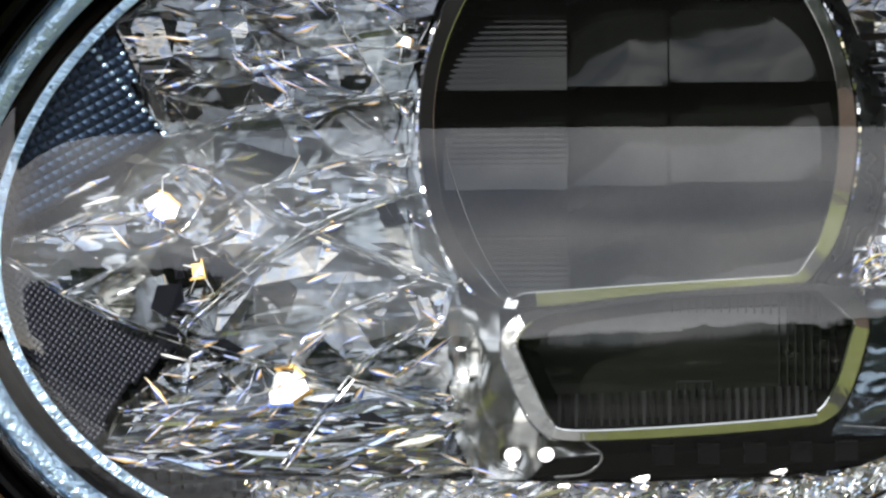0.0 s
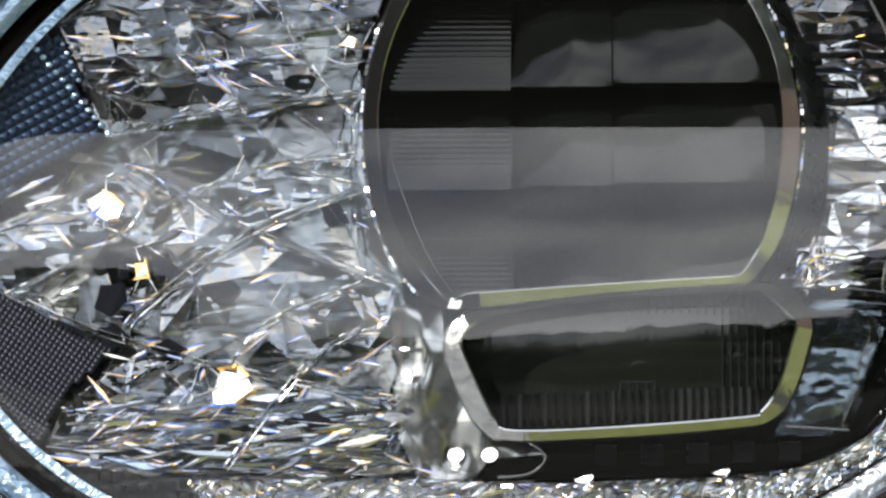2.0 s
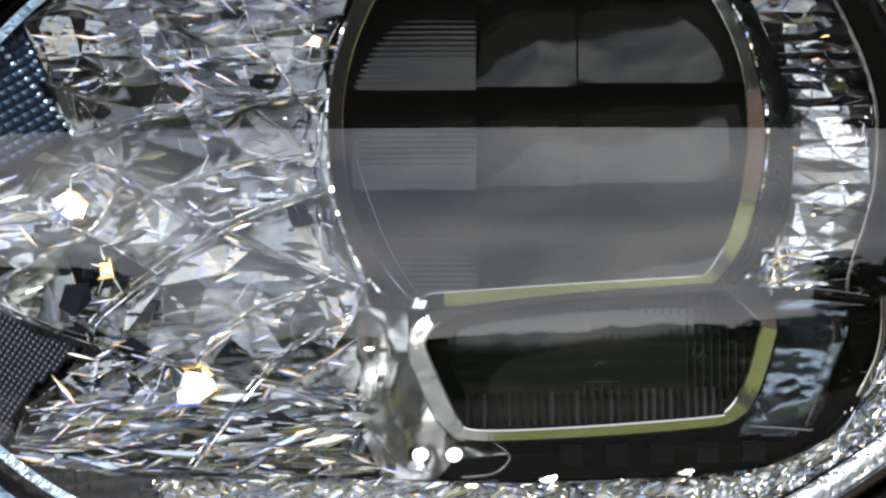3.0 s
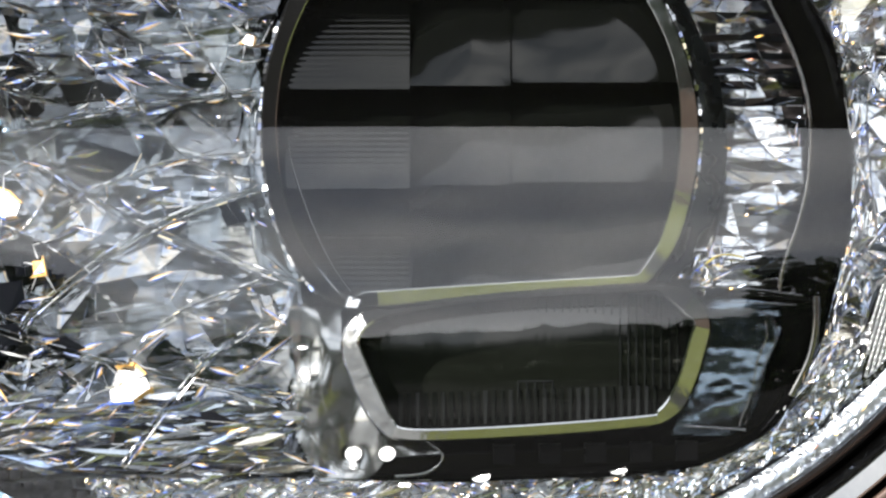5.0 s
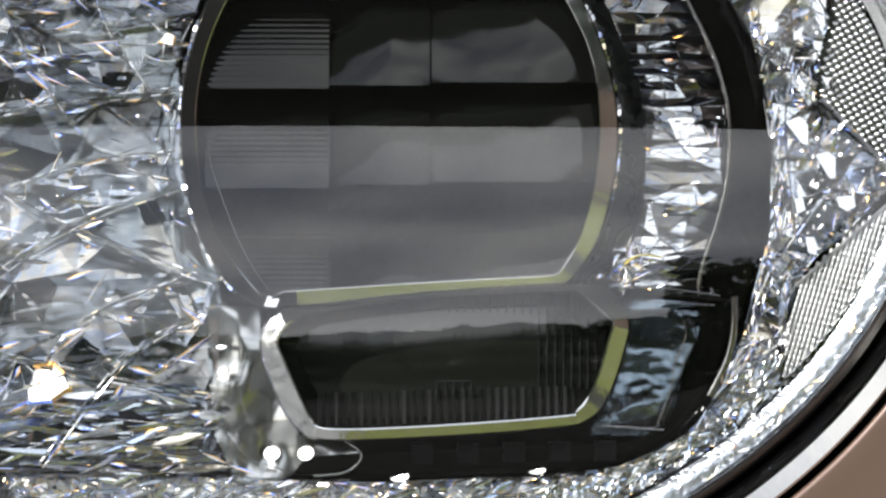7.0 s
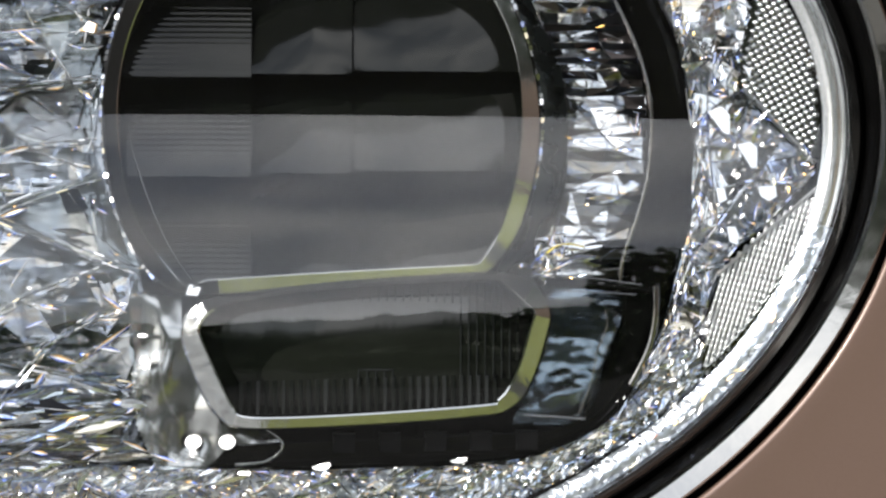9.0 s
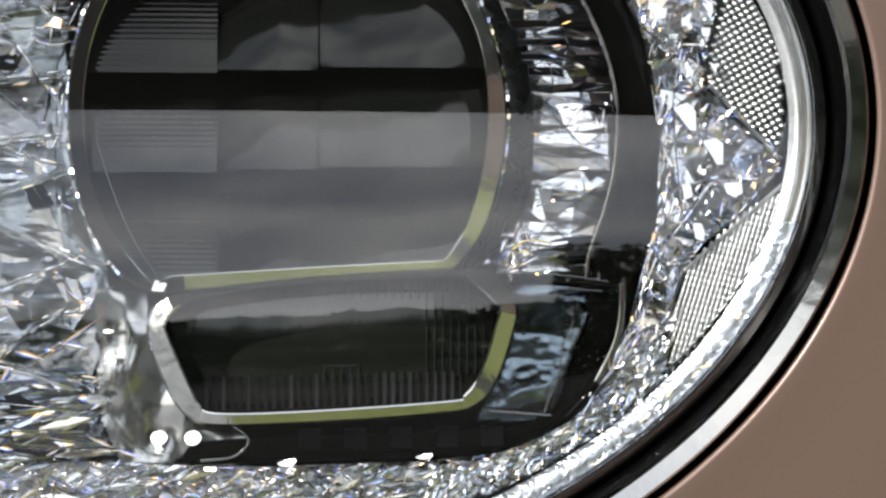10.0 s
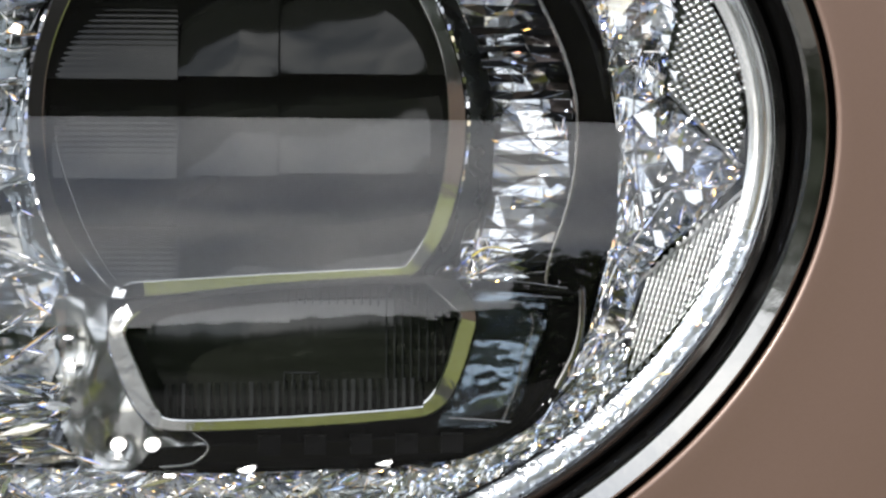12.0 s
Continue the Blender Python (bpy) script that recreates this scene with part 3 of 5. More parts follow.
def frame_ring(name, inner, outer, parent, label, front=-5.0, back=3.0, left=0.1, up=0.12, dark_left=False):
    outer = [nearest(p, outer) for p in inner]
    for _ in range(4):
        outer = [(outer[i - 1] + outer[i] * 2 + outer[(i + 1) % len(outer)]) / 4 for i in range(len(outer))]
    lip = [p.lerp(q, 0.055) for p, q in zip(inner, outer)]
    mid = [p.lerp(q, 0.92) for p, q in zip(inner, outer)]
    drop = []
    for p, q in zip(inner, outer):
        wide = (q - p).length
        d = (q - p).normalized() if wide > 1e-6 else Vector((0, 0))
        drop.append(front + wide * (0.22 + left * max(0.0, -d.x) + (up * max(0.0, d.y) if d.x > 0 else 0.0)))
    ring = loft(name, [(inner, front + 0.05), (lip, front), (mid, drop), (outer, [w + 0.35 for w in drop]), (grow(outer, 0.2), [w + 1.2 for w in drop]), (grow(outer, 0.3), 14)],
                FRAME_CHROME, parent, label)
    ring.data.materials.append(FRAME_DARK)
    ring.data.materials.append(FRAME_MOTTLED)
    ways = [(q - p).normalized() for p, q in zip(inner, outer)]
    # left side, skirts and upper faces coloured dark in place of their reflections
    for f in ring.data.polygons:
        if not dark_left and f.index % 200 < 200 and 200 <= f.index < 1000 and ways[f.index % 200].x < -0.3:
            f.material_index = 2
        elif f.index >= 400 or (dark_left and f.center.x < -0.012 and f.index >= 200):
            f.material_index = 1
        elif not dark_left and f.index >= 200:
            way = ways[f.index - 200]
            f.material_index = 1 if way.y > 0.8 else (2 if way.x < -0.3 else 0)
    loft("inner_wall", [(inner, back), (inner, front + 0.05)], MATTE, ring, "black inner wall of the frame")
    return ring


projector = frame_ring("lens_frame", LENS_LINE, LENS_FRAME, lamp, "polished chrome projector lens frame, coloured dark on one side", left=0.0, dark_left=True)


def chain(line, keep, parent, seed, depth=-3.6):
    """Small polished facets side by side along the outer edge of a frame."""
    r = random.Random(seed)
    verts, faces = [], []
    n = len(line)
    i = 0
    while i < n:
        p, q = line[i], line[(i + 1) % n]
        if keep(p) and r.random() < 0.85:
            d = (q - p).normalized()
            s = Vector((d.y, -d.x))
            long, wide = (q - p).length * r.uniform(0.35, 0.6), r.uniform(0.35, 0.75)
            a, b = r.uniform(-0.5, 0.5), r.uniform(-0.2, 0.6)
            k = len(verts)
            for x, y in ((-long, -wide), (long, -wide * 0.7), (long * 0.9, wide), (-long * 0.8, wide * 0.8)):
                c = p + d * x + s * y
                verts.append(at(c.x, c.y, depth + a * x + b * y))
            faces.append((k, k + 1, k + 2, k + 3))
        i += 1
    return tagged(part("frame_facets", verts, faces, EDGE, parent, "chain of tiny polished facets along the frame"), kind="stuff")


chain(resample(LENS_FRAME, 230), lambda p: p.x < -22 and p.y < 40 or p.x > 30 and p.y > 8, projector, 6)
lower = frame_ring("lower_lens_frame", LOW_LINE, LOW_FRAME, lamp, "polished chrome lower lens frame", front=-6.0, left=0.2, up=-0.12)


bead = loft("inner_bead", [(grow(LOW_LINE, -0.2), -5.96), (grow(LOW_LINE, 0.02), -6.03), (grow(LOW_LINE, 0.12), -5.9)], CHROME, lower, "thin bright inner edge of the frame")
bead.data.materials.append(FRAME_DARK)
# upper run coloured dark in place of its reflection
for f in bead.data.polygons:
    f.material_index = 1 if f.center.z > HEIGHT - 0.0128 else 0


def glass_patch(name, u0, u1, v0, v1, outline, shape, mat, parent, step=0.8, depth=2.0, label="", fine=0.0):
    """A curved glass patch inside an outline, cut from a fine grid."""
    nu, nv = max(2, round((u1 - u0) / step)), max(2, round((v1 - v0) / (fine or step * 0.5)))
    edge = [(p.x, p.y) for p in outline]
    verts = [at(u0 + (u1 - u0) * i / nu, v0 + (v1 - v0) * j / nv, depth + shape(u0 + (u1 - u0) * i / nu, v0 + (v1 - v0) * j / nv))
             for j in range(nv + 1) for i in range(nu + 1)]
    faces = []
    for j in range(nv):
        for i in range(nu):
            c = (u0 + (u1 - u0) * (i + 0.5) / nu, v0 + (v1 - v0) * (j + 0.5) / nv)
            if inside(c, edge):
                k = j * (nu + 1) + i
                faces.append((k, k + 1, k + nu + 2, k + nu + 1))
    if not faces:
        return None
    used = sorted({v for f in faces for v in f})
    to = {v: i for i, v in enumerate(used)}
    return part(name, [verts[v] for v in used], [tuple(to[v] for v in f) for f in faces], mat, parent, label, True)


# upper lens: three by four convex cells
wide_edge = grow(LENS_LINE, 0.7)
columns = (-31.0, -5.9, 11.9, 44.0)
levels = (63.5, 47.0, 29.2, 11.6, -11.0)
for c in range(3):
    for r in range(4):
        low, high = levels[r + 1], levels[r]
        if r == 3:
            low = -6.2
        skew = 0.9 if c == 0 else (-0.3 if c == 2 else 0.3)
        low_edge, high_edge = (low - skew if r < 3 else -11.0), high - skew
        mid = (columns[c] + columns[c + 1]) / 2

        def cell(u, v, low=low_edge, mid=mid, c=c, base=(8.0, 8.9, 11.6, 13.7)[r]):
            s = v - low
            tilt0, bend = math.tan(radians(base)), math.tan(radians(23)) / 17.8
            bow = (u - mid) ** 2 / (2 * (200, 62, 74)[c])
            rib = 0.016 * math.sin(2 * math.pi * v / 0.95 + 0.5 * math.sin(u * 0.12)) if c == 0 else 0.0
            wave = 0.1 * noise.noise(Vector((u * 0.14, v * 0.16, 3.0 * c))) if c else 0.0
            twist = (0.0, 0.016 * max(0.0, 5 - u), -0.006 * max(0.0, u - 22))[c] * s
            return tilt0 * s + bend * s * s / 2 + bow + rib + wave + twist

        glass_patch("lens_cell", columns[c], columns[c + 1], low_edge, high_edge, wide_edge, cell, (LENS_RIBBED, LENS, LENS)[c], projector,
                    step=0.6 if c == 0 else 0.35, depth=2.0, fine=0.12 if c == 0 else 0.3)


def low_shape(u, v):
    s = v + 31
    wave = 0.03 * noise.noise(Vector((u * 0.2, v * 0.16, 7.0))) + 0.0022 * math.sin(2 * math.pi * u / 1.5)
    return wave + math.tan(radians(-5.2)) * s + math.tan(radians(15)) / 22 * s * s / 2 + (u - 14) ** 2 / (2 * 170)


glass_patch("lower_lens", -18, 48, -33, -5, grow(LOW_LINE, 0.6), low_shape, LOW_GLASS, lower, step=0.25, depth=2.0, fine=0.4, label="dark rectangular lower lens")

# inner bevel of the upper lens
bevel = curve([(-27.4, 20), (-26.5, 14.2), (-23.0, 4.2), (-19.5, -2.8), (-16.2, -7.6)], 8, False)
verts = [at(p.x + dx, p.y + 0.3 * dx, w) for p in bevel for dx, w in ((-0.12, 0.2), (0.0, 0.05), (0.12, 0.2))]
part("bevel", verts, [(3 * k + e, 3 * k + e + 1, 3 * k + 4 + e, 3 * k + 3 + e) for k in range(len(bevel) - 1) for e in range(2)], SMOKED_CHROME, projector, "thin bright line of the lens bevel", True)

# fine upright ribs along the foot of the lower lens, and finer ones up its sides
edge = [(p.x, p.y) for p in grow(LOW_LINE, -0.6)]


def rib(u, v0, v1, half, lean, proud, mat=None):
    verts = []
    for v in (v0, v1):
        base = 2.0 + low_shape(u, v)
        drop = lean * (v - v1)
        for du, dw in ((-half, -0.02), (-half * 0.6, -proud), (half * 0.6, -proud), (half, -0.02)):
            verts.append(at(u + du, v, base + dw + (drop if dw < -0.03 else 0)))
    return part("rib", verts, [(0, 1, 5, 4), (1, 2, 6, 5), (2, 3, 7, 6), (0, 3, 2, 1)], mat or RIBBED, lower)


for k in range(37):
    u = -10.5 + 1.5 * k
    v0, v1 = -31.6 + 0.036 * (u + 10), -25.6 + 0.03 * (u + 10)
    if inside((u, v0 + 1.0), edge):
        rib(u, v0, v1, rng.uniform(0.36, 0.5), rng.uniform(0.1, 0.18), 0.12)
for k in range(22):
    u = 12.5 + 1.45 * k
    if inside((u, -9.6), edge):
        rib(u, -11.2 - 0.06 * max(0, u - 24), -8.0, 0.13, 0.25, 0.1)
    if u > 30 and inside((u, -18), edge):
        for k2 in range(4):
            if inside((u, -24.8 + 3.2 * k2), edge):
                rib(u, -24.8 + 3.2 * k2, -21.7 + 3.2 * k2, 0.11, 0.24, 0.08)

# a bracket-shaped reflection in the lower lens, put into fine upright ribs
for k in range(5):
    rib(13.3 + 1.52 * k, -26.0, -23.4, 0.12, 0.3, 0.1)
rib(16.4, -23.5, -23.25, 3.2, 0.3, 0.1)
for k in range(5):
    rib(22.8 + 1.5 * k, -26.4, -24.2, 0.08, 0.1, 0.2)

# ---- crystals ----
RIDGES = {}


def faceted(name, polygon, depth, thick, amp, points, seed, parent, mat=None, label="", long=1.0):
    """A cut crystal on a polygon: a front of flat facets between random ridge points, a plain back, closed all round."""
    r = random.Random(seed)
    poly = [Vector(p) for p in polygon]
    n = len(poly)
    us, vs = [p.x for p in poly], [p.y for p in poly]
    flat_pts = list(poly)
    tries = 0
    while len(flat_pts) < n + points and tries < 200:
        tries += 1
        p = Vector((r.uniform(min(us), max(us)), r.uniform(min(vs), max(vs))))
        if inside(p, poly) and all(Vector(((p.x - q.x) / long, p.y - q.y)).length > 0.32 * math.sqrt((max(us) - min(us)) * (max(vs) - min(vs)) / (points + 2)) for q in flat_pts):
            flat_pts.append(p)
    ring = [(i, (i + 1) % n) for i in range(n)]
    got = delaunay_2d_cdt(flat_pts, ring, [list(range(n))], 1, 1e-5)
    pts, tris, source = got[0], got[2], got[3]
    verts, lift = [], []
    for p, src in zip(pts, source):
        rim = any(s < n for s in src)
        verts.append(at(p.x, p.y, depth + (r.uniform(-0.15, 0.15) * amp if rim else -r.uniform(0.25, 1.0) * amp)))
    lines = RIDGES.setdefault(parent.name, [])
    for t in tris:
        for k in range(3):
            p, q = t[k], t[(k + 1) % 3]
            if p < q and r.random() < 0.42:
                lines.append((verts[p].copy(), verts[q].copy()))
    m = len(verts)
    order = []
    for i in range(n):
        k = min(range(m), key=lambda q: (pts[q] - poly[i]).length)
        order.append(k)
    verts += [at(p.x, p.y, depth + thick) for p in poly]
    faces = [tuple(t) if ((pts[t[1]] - pts[t[0]]).cross(pts[t[2]] - pts[t[0]]) > 0) else tuple(t)[::-1] for t in tris]
    for i in range(n):
        j = (i + 1) % n
        faces.append((order[j], order[i], m + i, m + j))
    faces.append(tuple(range(m, m + n))[::-1])
    return part(name, verts, faces, mat or CRYSTAL, parent, label)


def shards(name, region, pitch, depth, amp, seed, mat, parent, label="", stretch=(1.0, 1.0), hole=None, lean=0.17):
    """A mirror broken into flat facets of random lean, each with edges of its own, over a region of the plan."""
    r = random.Random(seed)
    us, vs = [p[0] for p in region], [p[1] for p in region]
    pts = []
    du, dv = pitch * stretch[0], pitch * stretch[1]
    rows = int((max(vs) - min(vs)) / dv) + 2
    cols = int((max(us) - min(us)) / du) + 2
    for j in range(rows):
        for i in range(cols):
            p = Vector((min(us) + (i + 0.5 * (j % 2)) * du + r.uniform(-0.36, 0.36) * du, min(vs) + j * dv + r.uniform(-0.36, 0.36) * dv))
            if inside(p, region) and not (hole and inside(p, hole)):
                pts.append(p)
    got = delaunay_2d_cdt(pts, [], [], 0, 1e-5)
    out, tris = got[0], got[2]
    lift = [r.uniform(-1, 1) * amp for _ in out]
    verts, faces = [], []
    for t in tris:
        a, b, c = (out[k] for k in t)
        m = (a + b + c) / 3
        if max((a - b).length, (b - c).length, (c - a).length) > 3.2 * max(du, dv) or not inside(m, region) or (hole and inside(m, hole)):
            continue
        n = len(verts)
        kick = [r.uniform(-0.2, 0.2) * amp for _ in t]
        verts += [at(out[k].x, out[k].y, depth(out[k]) + lift[k] + e + lean * (out[k].y - m.y)) for k, e in zip(t, kick)]
        faces.append((n, n + 1, n + 2) if (b - a).cross(c - a) > 0 else (n, n + 2, n + 1))
    return part(name, verts, faces, mat, parent, label)


rim = [(p.x, p.y) for p in oval(101.4, 64.3, 120, (-5.9, 9.2), 9.2)]
frame_out = [(p.x, p.y) for p in grow(LENS_FRAME, 0.8)]
low_out = [(p.x, p.y) for p in grow(LOW_FRAME, 0.8)]
BEAD_TOP = [(-89.5, 38.5), (-97, 30), (-102, 22), (-105.5, 13), (-106.6, 5), (-104.5, 4), (-92, 12.2), (-78, 20), (-86, 38)]
BEAD_LOW = [(-106.4, -1.5), (-95.5, -8.2), (-75, -16.6), (-85.5, -25.5), (-90.6, -35.5), (-94.5, -34.0), (-99.5, -26.5), (-104, -17.5), (-106.8, -8)]
SMOOTH = [(-24.5, -11), (-18.6, -11.5), (-18.6, -18), (-12, -33), (-4, -34.5), (-2.5, -39.5), (-20, -40.3), (-23.5, -33), (-24.5, -22)]

SMOOTH_BACK = [(-27, -10), (-18.0, -10.5), (-17.8, -18), (-11, -33), (-2, -33.5), (0.5, -37), (-2.5, -41.5), (-22, -42), (-26, -33), (-27, -22)]
DARK_TOP = [(-90, 44.5), (-74, 43.0), (-71.5, 33), (-68.0, 26), (-72.4, 22.2), (-77.5, 20.4), (-86, 37.6)]
DARK_LOW = [(-92, -17.5), (-74, -16.6), (-66.5, -19), (-71, -24), (-79, -28), (-84, -33.5), (-90.4, -35.8), (-85.5, -25.5)]


def free(p):
    return inside(p, rim) and not any(inside(p, q) for q in (BEAD_TOP, BEAD_LOW, SMOOTH, frame_out, low_out))


def ridges(parent, wide, seed, label):
    """Polished facet edges: slim three-sided bars along the ridges of a panel's crystals."""
    r = random.Random(seed)
    verts, faces = [], []
    for p, q in RIDGES.get(parent.name, []):
        s, e = sorted((r.uniform(-0.1, 0.6), r.uniform(0.4, 1.1)))
        a, b = p.lerp(q, s), p.lerp(q, e)
        d = (b - a).normalized()
        side = d.cross(Vector((0, 1, 0))).normalized() * wide * r.uniform(0.4, 1.3) * MM
        up = Vector((0, -1, 0)) * wide * 0.8 * MM
        n = len(verts)
        verts += [a + side, a - side, a + up, b + side, b - side, b + up]
        faces += [(n, n + 3, n + 5, n + 2), (n + 2, n + 5, n + 4, n + 1), (n, n + 2, n + 1), (n + 3, n + 4, n + 5)]
    return tagged(part("facet_edges", verts, faces, FACET, parent, label), kind="stuff")


def glints(parent, region, count, depth, size, seed, spread=5.0, turn=0.0, avoid=None):
    """Small polished slivers added as sun glints on the crystals' faces, leaning roughly half way to the sun."""
    r = random.Random(seed)
    us, vs = [p[0] for p in region], [p[1] for p in region]
    verts, faces, made = [], [], 0
    for _ in range(count * 6):
        if made >= count:
            break
        p = Vector((r.uniform(min(us), max(us)), r.uniform(min(vs), max(vs))))
        if not inside(p, region) or (avoid and not avoid(p)):
            continue
        made += 1
        place = at(p.x, p.y, depth)
        n = to_sun(place, r.uniform(0.6, 2.6) * spread, r)
        a = radians(turn + r.gauss(0, 22))
        x = Vector((math.cos(a), 0, math.sin(a)))
        x = (x - n * x.dot(n)).normalized()
        y = n.cross(x)
        long, high = r.uniform(0.5, 2.2) ** 1.3 * size * MM, r.uniform(0.12, 0.4) * size * MM
        k = len(verts)
        verts += [place - x * long, place - y * high * r.uniform(0.3, 1), place + x * long * r.uniform(0.5, 1), place + y * high * r.uniform(0.3, 1.2)]
        faces.append((k, k + 1, k + 2, k + 3))
    ob = part("glints", verts, faces, GLINT, parent, "small slivers added as sun glints, their hues painted")
    return tagged(ob, kind="stuff")


def flashes(parent, region, count, depth, size, seed, turn, spread, keep=None):
    """Long cuts added as sun glints: split sunlight painted in three bands side by side, amber, white and blue."""
    r = random.Random(seed)
    us, vs = [p[0] for p in region], [p[1] for p in region]
    verts, faces, tones, made = [], [], [], 0
    for _ in range(count * 8):
        if made >= count:
            break
        p = Vector((r.uniform(min(us), max(us)), r.uniform(min(vs), max(vs))))
        if not inside(p, region) or (keep and not keep(p)):
            continue
        made += 1
        a = radians((turn(p) if callable(turn) else turn) + r.gauss(0, spread))
        long, wide = size * r.uniform(0.4, 2.2), size * r.uniform(0.08, 0.3)
        belly, flip = r.uniform(-0.4, 0.4), r.choice((-1, 1))
        place = at(p.x, p.y, depth)
        x = Vector((math.cos(a), 0, math.sin(a))) * MM
        y = Vector((-math.sin(a), 0, math.cos(a))) * MM * flip
        for lo, hi, tone in ((-1.0, -0.35, 1), (-0.35, 0.45, 0), (0.45, 1.0, 2)):
            if tone and r.random() < 0.25:
                continue
            n = to_sun(place, r.uniform(13, 25), r)
            k = len(verts)
            for along, across in ((-1.0, (lo + hi) * 0.12), (belly, lo), (1.0, (lo + hi) * 0.12), (belly, hi)):
                d = x * (along * long) + y * (across * wide)
                verts.append(place + d - Vector((0, 1, 0)) * (d.dot(n) / n.y))
            faces.append((k, k + 1, k + 2, k + 3))
            tones.append(tone)
    ob = part("flashes", verts, faces, WHITE_CUT, parent, "long added cuts with painted amber, white and blue flashes", mats=(AMBER_FRINGE, BLUE_FRINGE))
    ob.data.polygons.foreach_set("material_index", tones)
    return tagged(ob, kind="stuff")


def cut_panel(parent, keep, lines, box, spacing, amp, seed, depth=2.0, thick=5.0, flatten=None, spark=0.25, size=1.0, soft_share=0.15, silver=0.0, coat=None, lean=0.0, dull=()):
    """Crystals between the cuts of a net: the cuts run deep, points between them stand proud, and flat facets span the rest.
    Every field between cuts is a crystal of its own, closed at the back."""
    r = random.Random(seed)
    pts, edges = [], []
    for line in lines:
        run = [p for p in curve(line, 12 // (len(line) - 1) + 3, False) if keep(p)]
        for k, p in enumerate(run):
            pts.append(p)
            if k and (run[k] - run[k - 1]).length < 8:
                edges.append((len(pts) - 2, len(pts) - 1))
    cut = len(pts)
    v = box[2]
    row = 0
    while v < box[3]:
        squeeze = flatten(v) if flatten else 1.0
        du, dv = spacing[0] * (1 if squeeze > 0.7 else 0.8), spacing[1] * squeeze
        u = box[0] + (row % 2) * du / 2
        while u < box[1]:
            p = Vector((u + r.uniform(-0.42, 0.42) * du, v + r.uniform(-0.42, 0.42) * dv))
            if keep(p) and all(abs(p.x - q.x) > 0.8 or abs(p.y - q.y) > 0.6 for q in pts[:cut]):
                pts.append(p)
            u += du
        v += dv
        row += 1
    got = delaunay_2d_cdt(pts, edges, [], 0, 1e-4)
    out, tris, src, esrc = got[0], [t for t in got[2] if keep((got[0][t[0]] + got[0][t[1]] + got[0][t[2]]) / 3)], got[3], got[4]
    hard = {tuple(sorted(e)) for e, s in zip(got[1], esrc) if s}
    where = []
    for p, s in zip(out, src):
        on_cut = not s or min(s) < cut
        soft = flatten(p.y) if flatten else 1.0
        where.append(at(p.x, p.y, depth + (r.uniform(-0.1, 0.3) if on_cut else -r.uniform(0.2, 1.0) * amp * soft)))
    # fields: facets joined across every edge that is no cut
    by_edge = {}
    for k, t in enumerate(tris):
        for e in range(3):
            by_edge.setdefault(tuple(sorted((t[e], t[(e + 1) % 3]))), []).append(k)
    left, fields = set(range(len(tris))), []
    while left:
        todo, group = [left.pop()], []
        while todo and len(group) < 40:
            k = todo.pop()
            group.append(k)
            t = tris[k]
            for e in range(3):
                key = tuple(sorted((t[e], t[(e + 1) % 3])))
                if key not in hard:
                    for o in by_edge[key]:
                        if o in left:
                            left.discard(o)
                            todo.append(o)
        left.update(todo)
        fields.append(group)
    lines3d = RIDGES.setdefault(parent.name, [])
    spark_v, spark_f, spark_m = [], [], []
    for group in fields:
        used = sorted({q for k in group for q in tris[k]})
        to = {q: n for n, q in enumerate(used)}
        m = len(used)
        middle = sum((out[q] for q in used), Vector((0, 0))) / m
        verts = [where[q] for q in used]
        for q in used:
            p = out[q]
            verts.append(at(p.x, p.y, depth + thick))
        faces, count = [], {}
        for k in group:
            t = tris[k]
            if (out[t[1]] - out[t[0]]).cross(out[t[2]] - out[t[0]]) < 0:
                t = t[::-1]
            faces.append(tuple(to[q] for q in t))
            faces.append(tuple(m + to[q] for q in t[::-1]))
            for e in range(3):
                p, q = t[e], t[(e + 1) % 3]
                count.setdefault(tuple(sorted((p, q))), []).append((p, q))
        for key, uses in count.items():
            if len(uses) == 1:
                p, q = uses[0]
                faces.append((to[q], to[p], m + to[p], m + to[q]))
            chance = 0.8 if key in hard else 0.55
            if r.random() < chance:
                lines3d.append((where[key[0]].copy(), where[key[1]].copy()))
        dim = any(inside(middle, q) for q in dull)
        if not dim and r.random() < silver:
            split = []
            for f in faces:
                if len(f) == 3 and max(f) < m:
                    heart = (verts[f[0]] + verts[f[1]] + verts[f[2]]) / 3
                    split.append([verts[q] + Vector((0, lean * (verts[q].z - heart.z), 0)) for q in f])
            back = [tuple(range(3 * len(split) + e * 4, 3 * len(split) + e * 4 + 4)) for e in range(sum(len(f) == 4 for f in faces))]
            part("crystal", [q for t in split for q in t] + [verts[q] for f in faces if len(f) == 4 for q in f],
                 [(3 * e, 3 * e + 1, 3 * e + 2) for e in range(len(split))] + back, coat, parent)
        else:
            part("crystal", verts, faces, CRYSTAL, parent, smooth=r.random() < soft_share)
        # small added cuts lean half way to the sun; their rainbow bands are painted
        for k in group:
            if r.random() > (spark * 0.2 if dim else spark):
                continue
            t = tris[k]
            w = [r.random() ** 1.5 + 0.05 for _ in range(3)]
            c0 = sum((where[q] * f for q, f in zip(t, w)), Vector((0, 0, 0))) / sum(w)
            if max((out[t[0]] - out[t[1]]).length, (out[t[1]] - out[t[2]]).length, (out[t[2]] - out[t[0]]).length) > 13:
                continue
            rainbow = r.random() < 0.7
            shrink = r.uniform(0.05, 0.24) * size * (1.9 if rainbow else 0.8)
